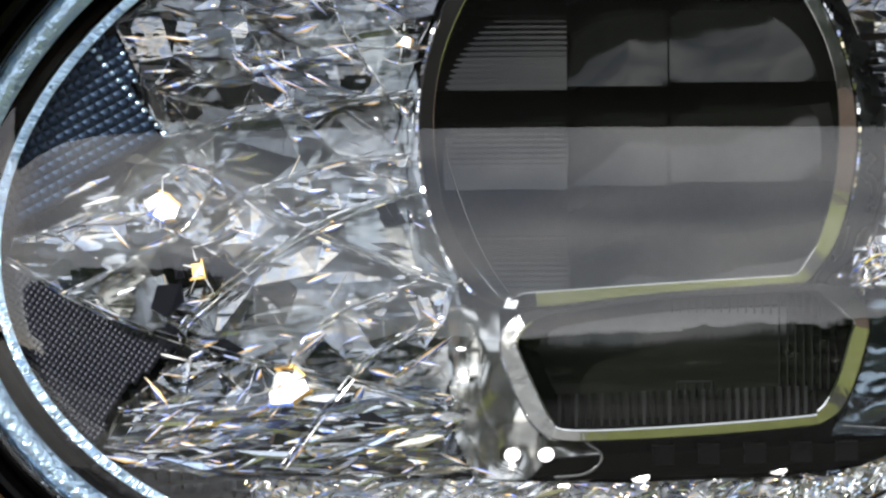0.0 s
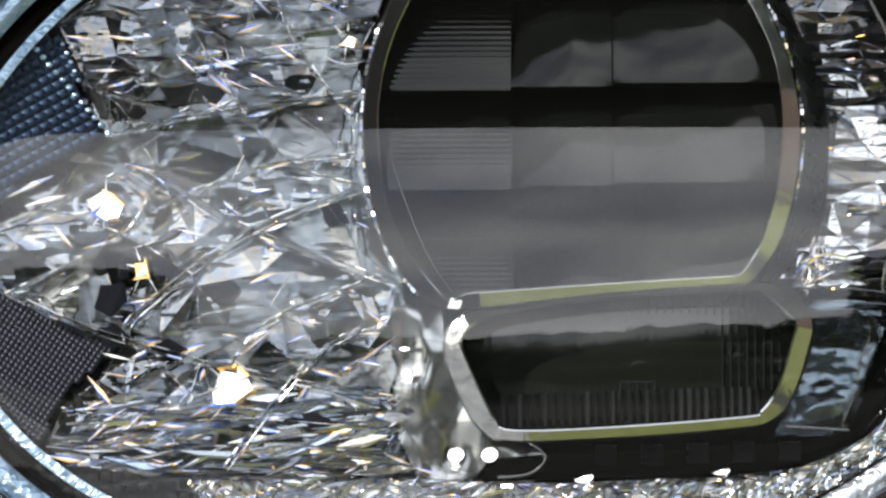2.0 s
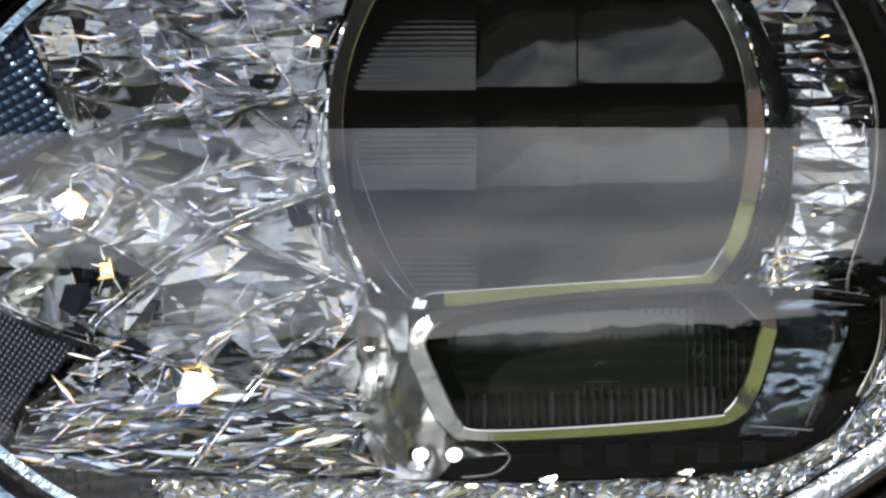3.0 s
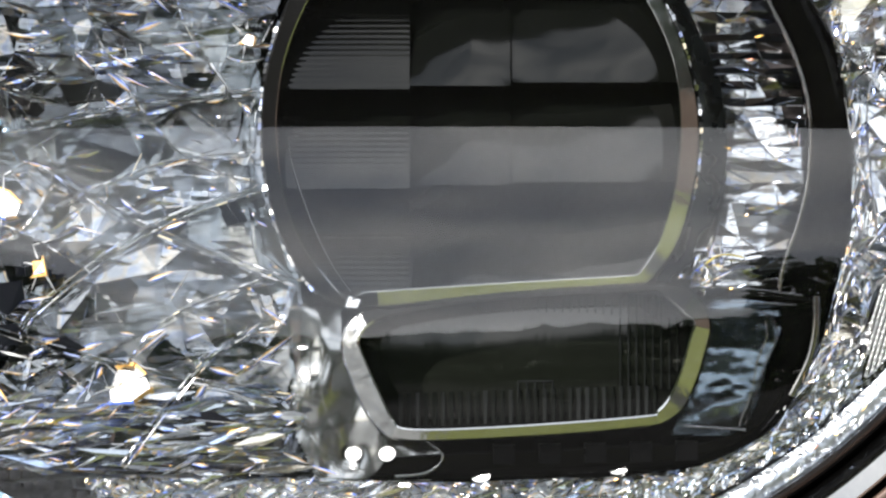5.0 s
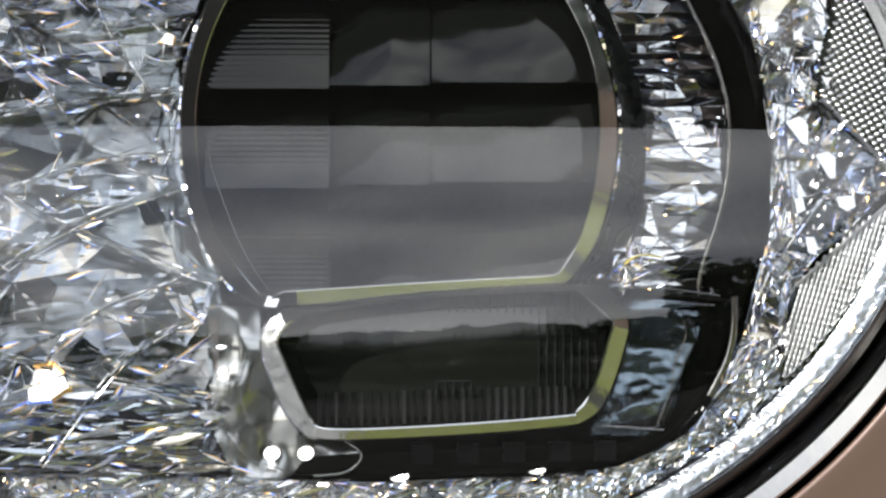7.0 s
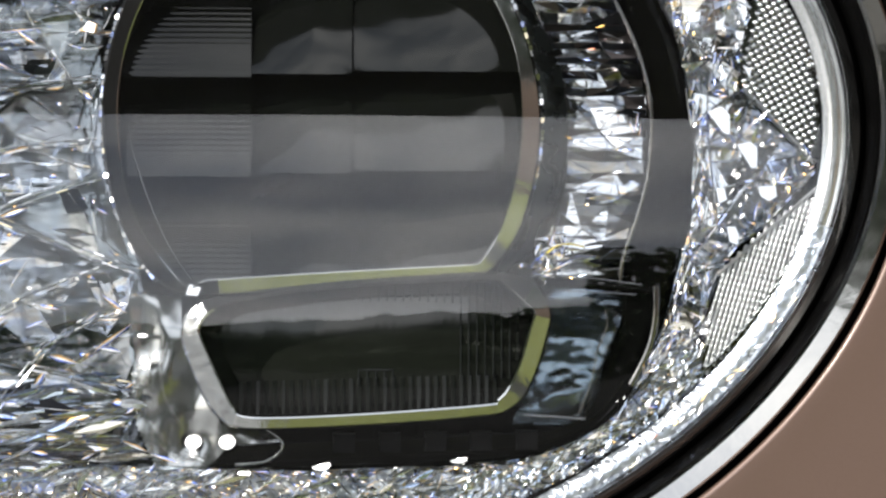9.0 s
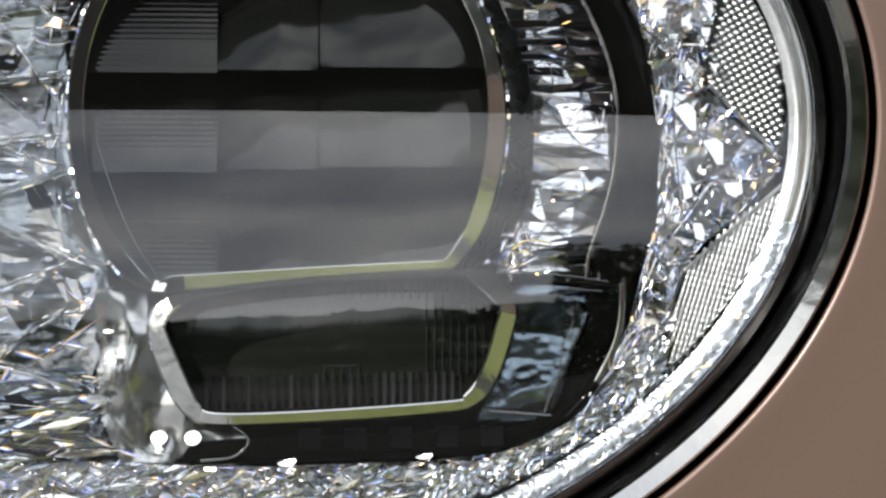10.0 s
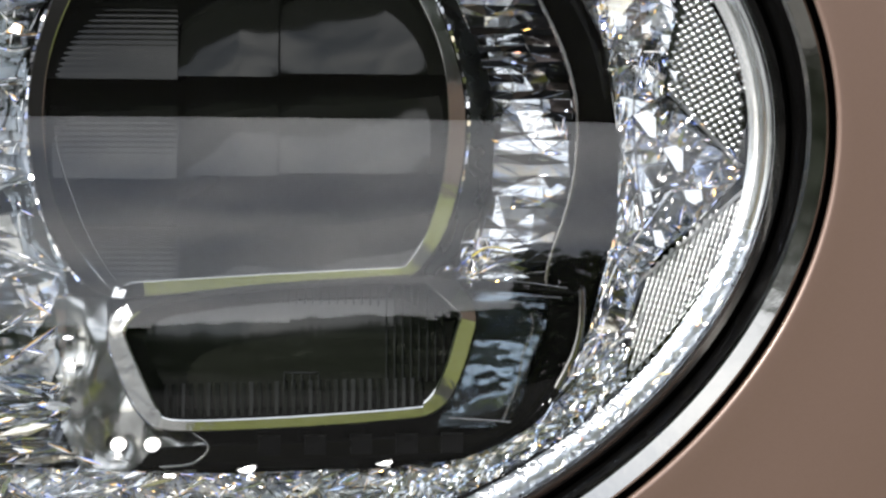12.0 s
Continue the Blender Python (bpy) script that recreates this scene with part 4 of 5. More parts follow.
            bands = ((0.0, 0.35, 1), (0.35, 0.65, 0), (0.65, 1.0, 2)) if rainbow else ((0.0, 1.0, 0),)
            for s0, s1, mat_id in bands:
                n = to_sun(c0, r.uniform(9, 18) if mat_id else r.uniform(4, 20), r)
                tri = []
                for q in t:
                    d = (where[q] - c0) * shrink
                    d = Vector((d.x * 2.0, 0, d.z * 0.45))
                    d = d * min(1.0, 0.0014 / max(d.length, 1e-6))
                    tri.append(c0 + d - Vector((0, 1, 0)) * (d.dot(n) / n.y + 0.0005))
                base = len(spark_v)
                spark_v += [tri[0], tri[1].lerp(tri[2], s0), tri[1].lerp(tri[2], s1)]
                spark_f.append((base, base + 1, base + 2))
                spark_m.append(mat_id)
    ob = part("glints", spark_v, spark_f, WHITE_CUT, parent, "small slivers added as sun glints, with painted rainbow bands", mats=(AMBER_FRINGE, BLUE_FRINGE))
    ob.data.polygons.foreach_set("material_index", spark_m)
    tagged(ob, kind="stuff")


def cut(cuts, *points):
    """One groove through a few points of its sweep."""
    cuts.append(list(points))


# the wide crystal panel beside the lens, cut by a net of crossing grooves
GROOVES = []
cut(GROOVES, (-72, 16.1), (-56.4, 5.7), (-30.4, -4.6), (-23.4, -6.2))
cut(GROOVES, (-106.8, -0.5), (-85.7, -11.9), (-56.6, -20.6), (-23.5, -26.9))
cut(GROOVES, (-63.8, 43.6), (-57.3, 30.6), (-45.3, 16), (-30.3, 11.4))
cut(GROOVES, (-47.2, 44.5), (-44.7, 38), (-34.3, 23.4))
cut(GROOVES, (-77.5, 20.2), (-59.3, 24.6), (-30.7, 28.2))
cut(GROOVES, (-68.5, 7.6), (-50.4, 15), (-30.8, 17.4))
cut(GROOVES, (-74.1, -16), (-72.1, -11), (-51.9, 3.5), (-31.3, 11.2))
cut(GROOVES, (-56.1, -20.4), (-48.5, -12.1), (-30.4, -4.6))
cut(GROOVES, (-56.7, -38.6), (-41.5, -19.6), (-28.4, -11.7))
cut(GROOVES, (-87.6, 7.7), (-75, 3.1), (-62.5, -4))
cut(GROOVES, (-68.4, 14.6), (-75, 3.1), (-95.7, -7.3))
cut(GROOVES, (-104.8, 2.2), (-95.7, 4.7), (-84.6, 9.7), (-72, 16.1))
cut(GROOVES, (-86.8, -27.5), (-76.7, -29), (-53.6, -29.6), (-26.5, -31.7))
cut(GROOVES, (-90.8, -35), (-54.6, -34.6), (-28.6, -35.7))
cut(GROOVES, (-94.9, -37), (-76.8, -38.5), (-46.6, -39.4), (-28.6, -39.7))
cut(GROOVES, (-89.5, 38.8), (-80.4, 41.7), (-62.3, 39.1), (-46.2, 38.3), (-27.2, 42.4))
cut(GROOVES, (-72.4, 31.7), (-66.3, 34.1), (-58.3, 33.4), (-41.2, 35.7), (-29.2, 36.4))
cut(GROOVES, (-83.5, 30.7), (-76.4, 26.7), (-72.4, 21.8))
cut(GROOVES, (-74.1, -16), (-63.6, -24.5), (-59.6, -29.1))
cut(GROOVES, (-82.7, -25.5), (-73.6, -19.5), (-66.6, -18.5))
panel_region = [(p[0], p[1]) for p in rim if p[0] < -22] + [(-20, -52), (-20, 75)]
panel_region = sorted(panel_region, key=lambda p: math.atan2(p[1] - 9, p[0] + 45))
panel = shards("crystal_panel", panel_region, 3.6, lambda p: 9.0, 0.7, 5, VEIL, lamp, "mirror-backed cut-crystal panel of crossing grooves", stretch=(5.0, 1.25), hole=[(p.x, p.y) for p in grow(LENS_FRAME, -1.0)], lean=0.12)


def in_panel(p):
    return p.x < -17 and p.y > -40.2 and p.y < 52 and free(p)


def low_squeeze(v):
    return 0.36 if v < -25 else (0.6 if v > 26 else 1.0)


cut_panel(panel, in_panel, GROOVES, (-106, -17, -40, 52), (21.0, 5.4), 1.0, 11, flatten=low_squeeze, spark=0.28, soft_share=0.0, size=0.45, silver=0.7, coat=LUSTRE, lean=0.05, dull=(DARK_TOP, DARK_LOW))


def groove_run(line, half, depth, parent, keep):
    """A clear bar with a flat top along a cut."""
    run = [p for p in curve(line, 24 // (len(line) - 1) + 3, False) if keep(p)]
    if len(run) < 3:
        return None
    verts, faces = [], []
    for k, p in enumerate(run):
        d = (run[min(k + 1, len(run) - 1)] - run[max(k - 1, 0)]).normalized()
        s = Vector((-d.y, d.x))
        for off, w in ((half, 1.2), (half * 0.55, -half), (-half * 0.55, -half), (-half, 1.2)):
            q = p + s * off
            verts.append(at(q.x, q.y, depth + w))
    for k in range(len(run) - 1):
        if (run[k + 1] - run[k]).length < 8:
            for e in range(4):
                f = (e + 1) % 4
                faces.append((4 * k + e, 4 * k + f, 4 * k + 4 + f, 4 * k + 4 + e))
    return part("groove_bar", verts, faces, CRYSTAL, parent)


for k, line in enumerate(GROOVES[:12]):
    groove_run(line, (0.55, 0.5, 0.3, 0.35, 0.5, 0.3, 0.65, 0.3, 0.5, 0.3, 0.25, 0.3)[k], -0.6, panel, in_panel)


def wire(line, offset, half, depth, parent, keep, mat, smooth=True):
    """A slim polished roof-shaped edge along a cut."""
    r = random.Random(round(line[0][0] * 10 + offset * 100) + 3)
    run = [p for p in curve(line, (30 if smooth else 9) // (len(line) - 1) + 2, False) if keep(p)]
    verts, faces = [], []
    for p, q in zip(run, run[1:]):
        if (q - p).length > 8 or r.random() < 0.1:
            continue
        d = (q - p).normalized()
        s = Vector((-d.y, d.x))
        wide = half * r.uniform(0.5, 1.25)
        roof = -wide * r.uniform(0.2, 1.1)
        shift = r.uniform(-0.3, 0.3) * wide
        n = len(verts)
        for e in (p, q + d * 0.05):
            for off, w in ((offset + wide, 0.0), (offset + shift, roof), (offset - wide, 0.0)):
                o = e + s * off
                verts.append(at(o.x, o.y, depth + w))
        faces += [(n, n + 1, n + 4, n + 3), (n + 1, n + 2, n + 5, n + 4)]
    if not faces:
        return None
    return part("groove_edge", verts, faces, mat, parent)


for k, line in enumerate(GROOVES):
    gap = (0.55, 0.5, 0.3, 0.35, 0.5, 0.3, 0.65, 0.3, 0.5, 0.3, 0.25, 0.3)[k] if k < 12 else 0.0
    for side in ((-gap, gap) if gap > 0.4 else (0.0,)):
        wire(line, side, 0.14 if k < 12 else 0.1, -1.2, panel, in_panel, EDGE)
ridges(panel, 0.075, 3, "bright polished facet edges")


def blades(parent, region, count, length, width, turn, spread, seed, depth=0.2, keep=None, tilt=(8, 8, 14), glass=False, mat=None):
    """Slim almond-shaped polished facets with a crest along the middle, on and between the crystals."""
    r = random.Random(seed)
    us, vs = [p[0] for p in region], [p[1] for p in region]
    verts, faces, made = [], [], 0
    for _ in range(count * 14):
        if made >= count:
            break
        p = Vector((r.uniform(min(us), max(us)), r.uniform(min(vs), max(vs))))
        if not inside(p, region) or (keep and not keep(p)):
            continue
        a = radians(turn(p) + r.gauss(0, spread) if callable(turn) else turn + r.gauss(0, spread))
        d, s = Vector((math.cos(a), math.sin(a))), Vector((-math.sin(a), math.cos(a)))
        half, wide = r.uniform(*length) / 2, r.uniform(*width) / 2
        if not all(inside(q, region) and (not keep or keep(q)) for q in (p + d * half, p - d * half)):
            continue
        made += 1
        curved = r.random() < 0.12
        bow = r.gauss(0, 0.12) * half if curved else 0.0
        crest = r.uniform(-0.4, 0.4)
        rise = r.uniform(0.1, 0.55) * wide * (1.5 if glass else 1)
        lean_u, lean_v = math.tan(radians(r.gauss(-tilt[0], tilt[1]))), math.tan(radians(r.gauss(tilt[2] if len(tilt) > 2 else tilt[0] * 0.6, tilt[1])))
        k = len(verts)
        for f in (-1.0, -0.5, 0.1, 0.6, 1.0):
            thick = wide * (1 - f * f) ** 0.8 + 0.02 if curved else wide * (1.05 - abs(f - 0.1) / (0.9 if f > 0.1 else 1.1)) + 0.01
            for side, up in ((1.0, 0.0), (crest, rise * (1 - f * f)), (-1.0, 0.0)):
                c = p + d * half * f + s * (thick * side + bow * (1 - f * f))
                o = c - p
                verts.append(at(c.x, c.y, depth - up + o.x * -lean_u + o.y * lean_v))
        for e in range(4):
            i = k + 3 * e
            faces += [(i + 1, i, i + 3, i + 4), (i + 2, i + 1, i + 4, i + 5)]
            if glass:
                faces.append((i, i + 2, i + 5, i + 3))
        if glass:
            faces += [(k, k + 1, k + 2), (k + 12, k + 14, k + 13)]
    ob = part("facet_blades", verts, faces, CRYSTAL if glass else (mat or BLADE), parent, "clear almond-shaped cuts" if glass else "slim polished almond-shaped facets")
    return tagged(ob, kind="stuff")


def fan(p):
    """The grooves' sweep: rising to the right below, falling to the right above."""
    return 18 if p.y < -14 else (-8 if p.y > 22 else 6)


blades(panel, panel_region, 34, (5.0, 12.0), (0.5, 2.0), fan, 14, 61, 1.4, in_panel)
blades(panel, panel_region, 26, (3.0, 8.0), (0.2, 0.6), fan, 24, 74, 0.9, in_panel)
blades(panel, panel_region, 10, (6.0, 15.0), (1.6, 3.0), fan, 12, 68, -0.4, in_panel, glass=True)
flashes(panel, panel_region, 26, -0.9, 1.7, 81, fan, 22, in_panel)
flashes(panel, [(-80, -16), (-28, -10), (-26, -39), (-88, -37)], 40, -0.9, 2.0, 82, 14, 24, in_panel)
flashes(panel, [(-84, 24), (-32, 24), (-26, 48), (-82, 48)], 20, -0.9, 1.7, 83, -8, 24, in_panel)
# dark sheets behind the crystals, in place of facets that mirror dark ground
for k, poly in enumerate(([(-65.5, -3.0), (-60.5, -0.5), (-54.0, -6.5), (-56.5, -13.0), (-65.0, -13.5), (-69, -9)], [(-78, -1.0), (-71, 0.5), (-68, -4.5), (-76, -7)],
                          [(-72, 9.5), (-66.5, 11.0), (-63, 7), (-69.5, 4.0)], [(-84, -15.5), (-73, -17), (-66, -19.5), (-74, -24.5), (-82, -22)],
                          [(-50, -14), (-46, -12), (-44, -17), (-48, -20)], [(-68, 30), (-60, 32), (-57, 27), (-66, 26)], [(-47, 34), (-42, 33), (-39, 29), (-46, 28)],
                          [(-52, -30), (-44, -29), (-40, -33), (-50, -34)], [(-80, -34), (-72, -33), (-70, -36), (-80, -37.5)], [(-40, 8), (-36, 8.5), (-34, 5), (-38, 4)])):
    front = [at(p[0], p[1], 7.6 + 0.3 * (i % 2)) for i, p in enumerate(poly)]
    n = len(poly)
    part("dark_sheet", front + [p + Vector((0, 0.0008, 0)) for p in front], [tuple(range(n))[::-1], tuple(range(n, 2 * n))]
         + [(i, (i + 1) % n, n + (i + 1) % n, n + i) for i in range(n)], NAVY, panel, "dark sheet standing for a facet's dark reflection")
# more dark sheets in front, standing for facets with dark reflections
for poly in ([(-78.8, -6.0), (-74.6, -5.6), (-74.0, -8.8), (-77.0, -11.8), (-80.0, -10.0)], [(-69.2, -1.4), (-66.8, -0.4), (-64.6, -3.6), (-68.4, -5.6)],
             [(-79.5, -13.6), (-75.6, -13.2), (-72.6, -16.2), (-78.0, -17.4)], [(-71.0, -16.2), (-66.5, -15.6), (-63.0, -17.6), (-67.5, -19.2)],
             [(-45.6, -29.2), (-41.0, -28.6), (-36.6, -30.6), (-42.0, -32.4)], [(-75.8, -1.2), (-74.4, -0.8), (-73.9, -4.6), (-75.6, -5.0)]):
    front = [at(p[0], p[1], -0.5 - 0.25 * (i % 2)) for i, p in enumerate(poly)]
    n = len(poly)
    part("dark_sheet", front + [p + Vector((0, 0.0008, 0)) for p in front], [tuple(range(n))[::-1], tuple(range(n, 2 * n))]
         + [(i, (i + 1) % n, n + (i + 1) % n, n + i) for i in range(n)], NAVY, panel, "dark sheet in place of a facet that mirrors dark")
blades(panel, [(-95, -24), (-20, -24), (-20, -40), (-95, -40)], 46, (5.0, 16.0), (0.9, 2.4), 6, 9, 91, -0.1, in_panel, tilt=(9, 7, 14), mat=BLADE_PALE)
blades(panel, [(-95, -26), (-20, -26), (-20, -40), (-95, -40)], 60, (6.0, 18.0), (0.8, 2.2), 6, 8, 62, 0.2, in_panel, tilt=(9, 7, 14))
blades(panel, [(-90, 28), (-28, 28), (-22, 52), (-90, 52)], 16, (5.0, 12.0), (0.5, 1.8), -6, 12, 63, 0.4, in_panel)

# bead reflectors
def beads(name, region, pitch, turn, depth, height, parent, label, mat, fill=1.0, smooth=True):
    us, vs = [p[0] for p in region], [p[1] for p in region]
    c, s = math.cos(radians(turn)), math.sin(radians(turn))
    m = Vector((sum(us) / len(us), sum(vs) / len(vs)))
    verts, faces = [], []
    reach = int(60 / pitch)
    for j in range(-reach, reach):
        for i in range(-reach, reach):
            x, y = i * pitch, j * pitch
            p = m + Vector((x * c - y * s, x * s + y * c))
            if inside(p, region):
                n = len(verts)
                h = pitch * 0.5 * fill
                for k in range(8):
                    a = math.pi / 4 * k
                    rad = h * (1.25 if k % 2 else 0.98)
                    q = p + Vector((rad * math.cos(a + radians(turn)), rad * math.sin(a + radians(turn))))
                    verts.append(at(q.x, q.y, depth))
                for k in range(8):
                    a = math.pi / 4 * k
                    q = p + Vector((h * 0.55 * math.cos(a), h * 0.55 * math.sin(a)))
                    verts.append(at(q.x, q.y, depth - height * 0.75))
                verts.append(at(p.x, p.y, depth - height))
                for k in range(8):
                    l = (k + 1) % 8
                    faces += [(n + k, n + l, n + 8 + l, n + 8 + k), (n + 8 + k, n + 8 + l, n + 16)]
    return part(name, verts, faces, mat, parent, label, smooth)


beads("bead_reflector", BEAD_TOP, 1.8, 28, 1.5, 0.42, lamp, "dark blue grid of small reflector beads", SHADED_BEADS, 1.12, False)
beads("bead_reflector", BEAD_LOW, 0.95, -34, 1.5, 0.22, lamp, "dark grey grid of fine reflector beads", SHADED_GREY, 1.12)
BEAD_RIGHT = [(84, 48), (88.5, 44), (92, 37), (94.3, 28), (94.8, 21), (94.2, 15.5), (90.4, 17.9), (85.3, 23), (81.3, 27.2), (81.9, 34), (83.4, 40)]
BEAD_RIGHT_LOW = [(94.8, 8.0), (93.7, 2.4), (89.4, -5.5), (84.4, -13), (79.4, -19.5), (74.5, -25), (75.5, -14), (77.5, -5.5), (83, 0), (89, 5.5)]
beads("bead_reflector", BEAD_RIGHT, 1.15, 30, 0.5, 0.36, lamp, "bright grid of small reflector beads", BEADS, 0.9)
glass_patch("grid_floor", 80, 97, 13, 50, grow([Vector(p) for p in BEAD_RIGHT], 0.9), lambda u, v: 0.0, SMOKED_CHROME, lamp, step=0.4, depth=0.8, label="smoky floor under the bead grid")
for poly in (DARK_TOP, DARK_LOW):
    shards("infill", poly, 2.2, lambda p: 7.8, 0.16, 71, DUSK, lamp, "dark faceted infill between beads and crystals", stretch=(0.8, 1.6), lean=0.0)


def bead_row(start, end, count, size, mat, label):
    """A row of small domed beads from start to end."""
    for k in range(count):
        p = Vector(start).lerp(Vector(end), k / (count - 1))
        verts = [at(p.x, p.y, 1.0 - size)]
        for f, w in ((0.55, 0.8), (1.0, 0.0)):
            verts += [at(p.x + size * 1.2 * f * math.cos(t * math.pi / 4), p.y + size * f * math.sin(t * math.pi / 4), 1.0 - size * w) for t in range(8)]
        faces = [(0, 1 + (t + 1) % 8, 1 + t) for t in range(8)] + [(1 + t, 1 + (t + 1) % 8, 9 + (t + 1) % 8, 9 + t) for t in range(8)]
        part("edge_bead", verts, faces, mat, lamp, label, True)


bead_row((-91.2, 37.2), (-77.4, 21.0), 13, 0.5, SKY_RINGS, "bright bead along the edge of the grid")
bead_row((-85.4, 36.8), (-82.6, 30.4), 5, 0.36, SKY_RINGS, "bright bead along the edge of the grid")


def upright_ribs(region, pitch, lean, depth):
    """Close upright scalloped ribs."""
    us, vs = [p[0] for p in region], [p[1] for p in region]
    r = random.Random(3)
    u = min(us) - 5
    while u < max(us) + 5:
        run = []
        v = max(vs)
        while v > min(vs):
            p = Vector((u + lean * (v - max(vs)), v))
            if inside(p, region):
                run.append(p)
            v -= 0.3
        if len(run) > 3:
            verts, faces = [], []
            for k, p in enumerate(run):
                swell = 0.035 * math.sin(p.y * 5.6 + u) + r.uniform(-0.015, 0.015)
                for off, w in ((-0.42, 0.3), (-0.26, -0.12), (0.0, -0.26), (0.26, -0.12), (0.42, 0.3)):
                    verts.append(at(p.x + off * pitch, p.y, depth + w * pitch - swell * (1 if abs(off) < 0.3 else 0)))
            for k in range(len(run) - 1):
                faces += [(5 * k + e, 5 * k + 5 + e, 5 * k + 6 + e, 5 * k + 1 + e) for e in range(4)]
            part("upright_rib", verts, faces, RIB_BRIGHT, lamp, "bright scalloped reflector rib", True)
        u += pitch


def grid_edge(a, b, half):
    """A slim roof-shaped bright bar from a to b."""
    a, b = Vector(a), Vector(b)
    d = (b - a).normalized()
    s = Vector((-d.y, d.x)) * half
    verts = [at(q.x, q.y, w) for e in (a, b) for q, w in ((e + s, 0.4), (e, 0.4 - half), (e - s, 0.4))]
    return part("grid_edge", verts, [(0, 3, 4, 1), (1, 4, 5, 2)], RIB_BRIGHT, lamp, "bright bar along the bead grid")


grid_edge((81.4, 26.8), (94.3, 13.6), 0.4)
grid_edge((94.6, 9.2), (77.0, -6.4), 0.35)
upright_ribs(BEAD_RIGHT_LOW, 0.85, 0.3, 0.5)

# black crescent round the projector
crescent_out = curve([(60.5, 55), (65.7, 43.0), (68.7, 37.0), (70.8, 30.0), (72.1, 23.0), (72.4, 13.0), (72.0, 3.0), (70.0, -4.1), (68.1, -13.1), (65.1, -20.2),
                      (61.1, -26.2), (56.1, -32.3), (50.1, -36.3), (40, -38.6), (20, -39.8), (0, -40.6), (-14, -41.2)], 6, False)
crescent_in = curve([(51.5, 55), (58.1, 43.0), (62.7, 33.0), (65.0, 23.0), (64.7, 12.9), (62.9, 4.9), (60.5, -2.1), (59.6, -7.2), (60.2, -14), (57.2, -22),
                     (54.6, -29.5), (50.0, -33.4), (43, -34.4), (34, -34.6), (20, -35.5), (4, -36), (-8, -36.8)], 6, False)
verts, faces = [], []
for p, q in zip(crescent_in, crescent_out):
    for f, w in ((-0.06, 5), (0.0, 0.6), (0.05, 0.0), (0.14, 0.4), (0.5, 0.0), (0.9, 0.6), (1.0, 1.4), (1.03, 5)):
        s = p.lerp(q, f)
        verts.append(at(s.x, s.y, w))
for i in range(len(crescent_in) - 1):
    for k in range(7):
        faces.append((i * 8 + k, i * 8 + k + 1, i * 8 + 9 + k, i * 8 + 8 + k))
part("crescent", verts, faces, BLACK, lamp, "glossy black crescent round the projector", True)

line = [tuple(p) for p in crescent_in if p.y > -9]
verts, faces = [], []
for k, p in enumerate(line):
    d = (Vector(line[min(k + 1, len(line) - 1)]) - Vector(line[max(k - 1, 0)])).normalized()
    s = Vector((-d.y, d.x))
    for off, w in ((0.45, 0.3), (0.3, -0.3), (0.05, -0.5), (-0.25, -0.3), (-0.4, 0.3)):
        q = Vector(p) + s * off
        verts.append(at(q.x, q.y, w - 0.4))
for k in range(len(line) - 1):
    faces += [(5 * k + e, 5 * k + e + 1, 5 * k + 6 + e, 5 * k + 5 + e) for e in range(4)]
part("crescent_edge", verts, faces, SMOKED_CHROME, lamp, "thin rounded inner edge of the crescent", True)

# crystals outside the crescent
RIGHT = [(p.x, p.y) for p in crescent_out if p.y > -34] + [(56, -38), (66, -33), (73, -24), (75, -14), (77, -5.5), (83, 0), (89, 5.5), (94.5, 10), (94, 15), (91, 18.2), (86, 23), (81.5, 27.2),
                                                        (82, 34), (83.5, 40), (83, 48), (78, 55)]
right = shards("crystal_cluster", [(p.x, p.y) for p in grow([Vector(p) for p in RIGHT], 2.5)], 6.5, lambda p: 5.5, 1.7, 9, PALE, lamp, "mirror-backed cluster of brilliant-cut crystals")
CLUSTER_CUTS = []
cut(CLUSTER_CUTS, (68.3, 37.4), (83, 27.9), (95.2, 12.7))
cut(CLUSTER_CUTS, (75.8, 42.7), (76.4, 33.1), (75, 22.6), (76.8, 2.5))
cut(CLUSTER_CUTS, (75, 22.6), (80, 17.1), (86.4, 3.6))
cut(CLUSTER_CUTS, (91.1, 21.2), (80.1, 6.6), (72.1, -4))
cut(CLUSTER_CUTS, (69.9, 24.5), (76.1, 8.5))
cut(CLUSTER_CUTS, (83, 27.9), (75, 22.6), (72, 19))
cut(CLUSTER_CUTS, (89, 42.8), (84.1, 38.1), (72.4, 29.6))
cut(CLUSTER_CUTS, (79.4, 42.7), (84.1, 38.1), (81.5, 20.6), (80, 17.1))
cut(CLUSTER_CUTS, (76.1, 8.5), (83.3, 10.4), (90.2, 10.1), (94.7, 12.5))
cut(CLUSTER_CUTS, (86.4, 3.6), (94.7, 12.5))
cut(CLUSTER_CUTS, (70.1, -0.5), (76.8, 2.5), (81.4, 0), (86.4, 3.6))
cut(CLUSTER_CUTS, (72.1, -4), (77.2, -4.5), (81.4, 0))
cut(CLUSTER_CUTS, (66.2, -16.6), (72.1, -4), (70.1, -0.5))
cut(CLUSTER_CUTS, (72.1, -4), (75.2, -9.5), (73.2, -15.6), (66.2, -16.6))


def in_cluster(p):
    return inside(p, RIGHT)


cut_panel(right, in_cluster, CLUSTER_CUTS, (50, 96, -40, 55), (6.5, 6.0), 1.5, 19, depth=1.0, thick=4.0, spark=0.6, size=0.55, soft_share=0.0, silver=0.65, coat=LUSTRE_BRIGHT)
for line in CLUSTER_CUTS:
    wire(line, 0.0, 0.2, -0.9, right, in_cluster, EDGE, False)
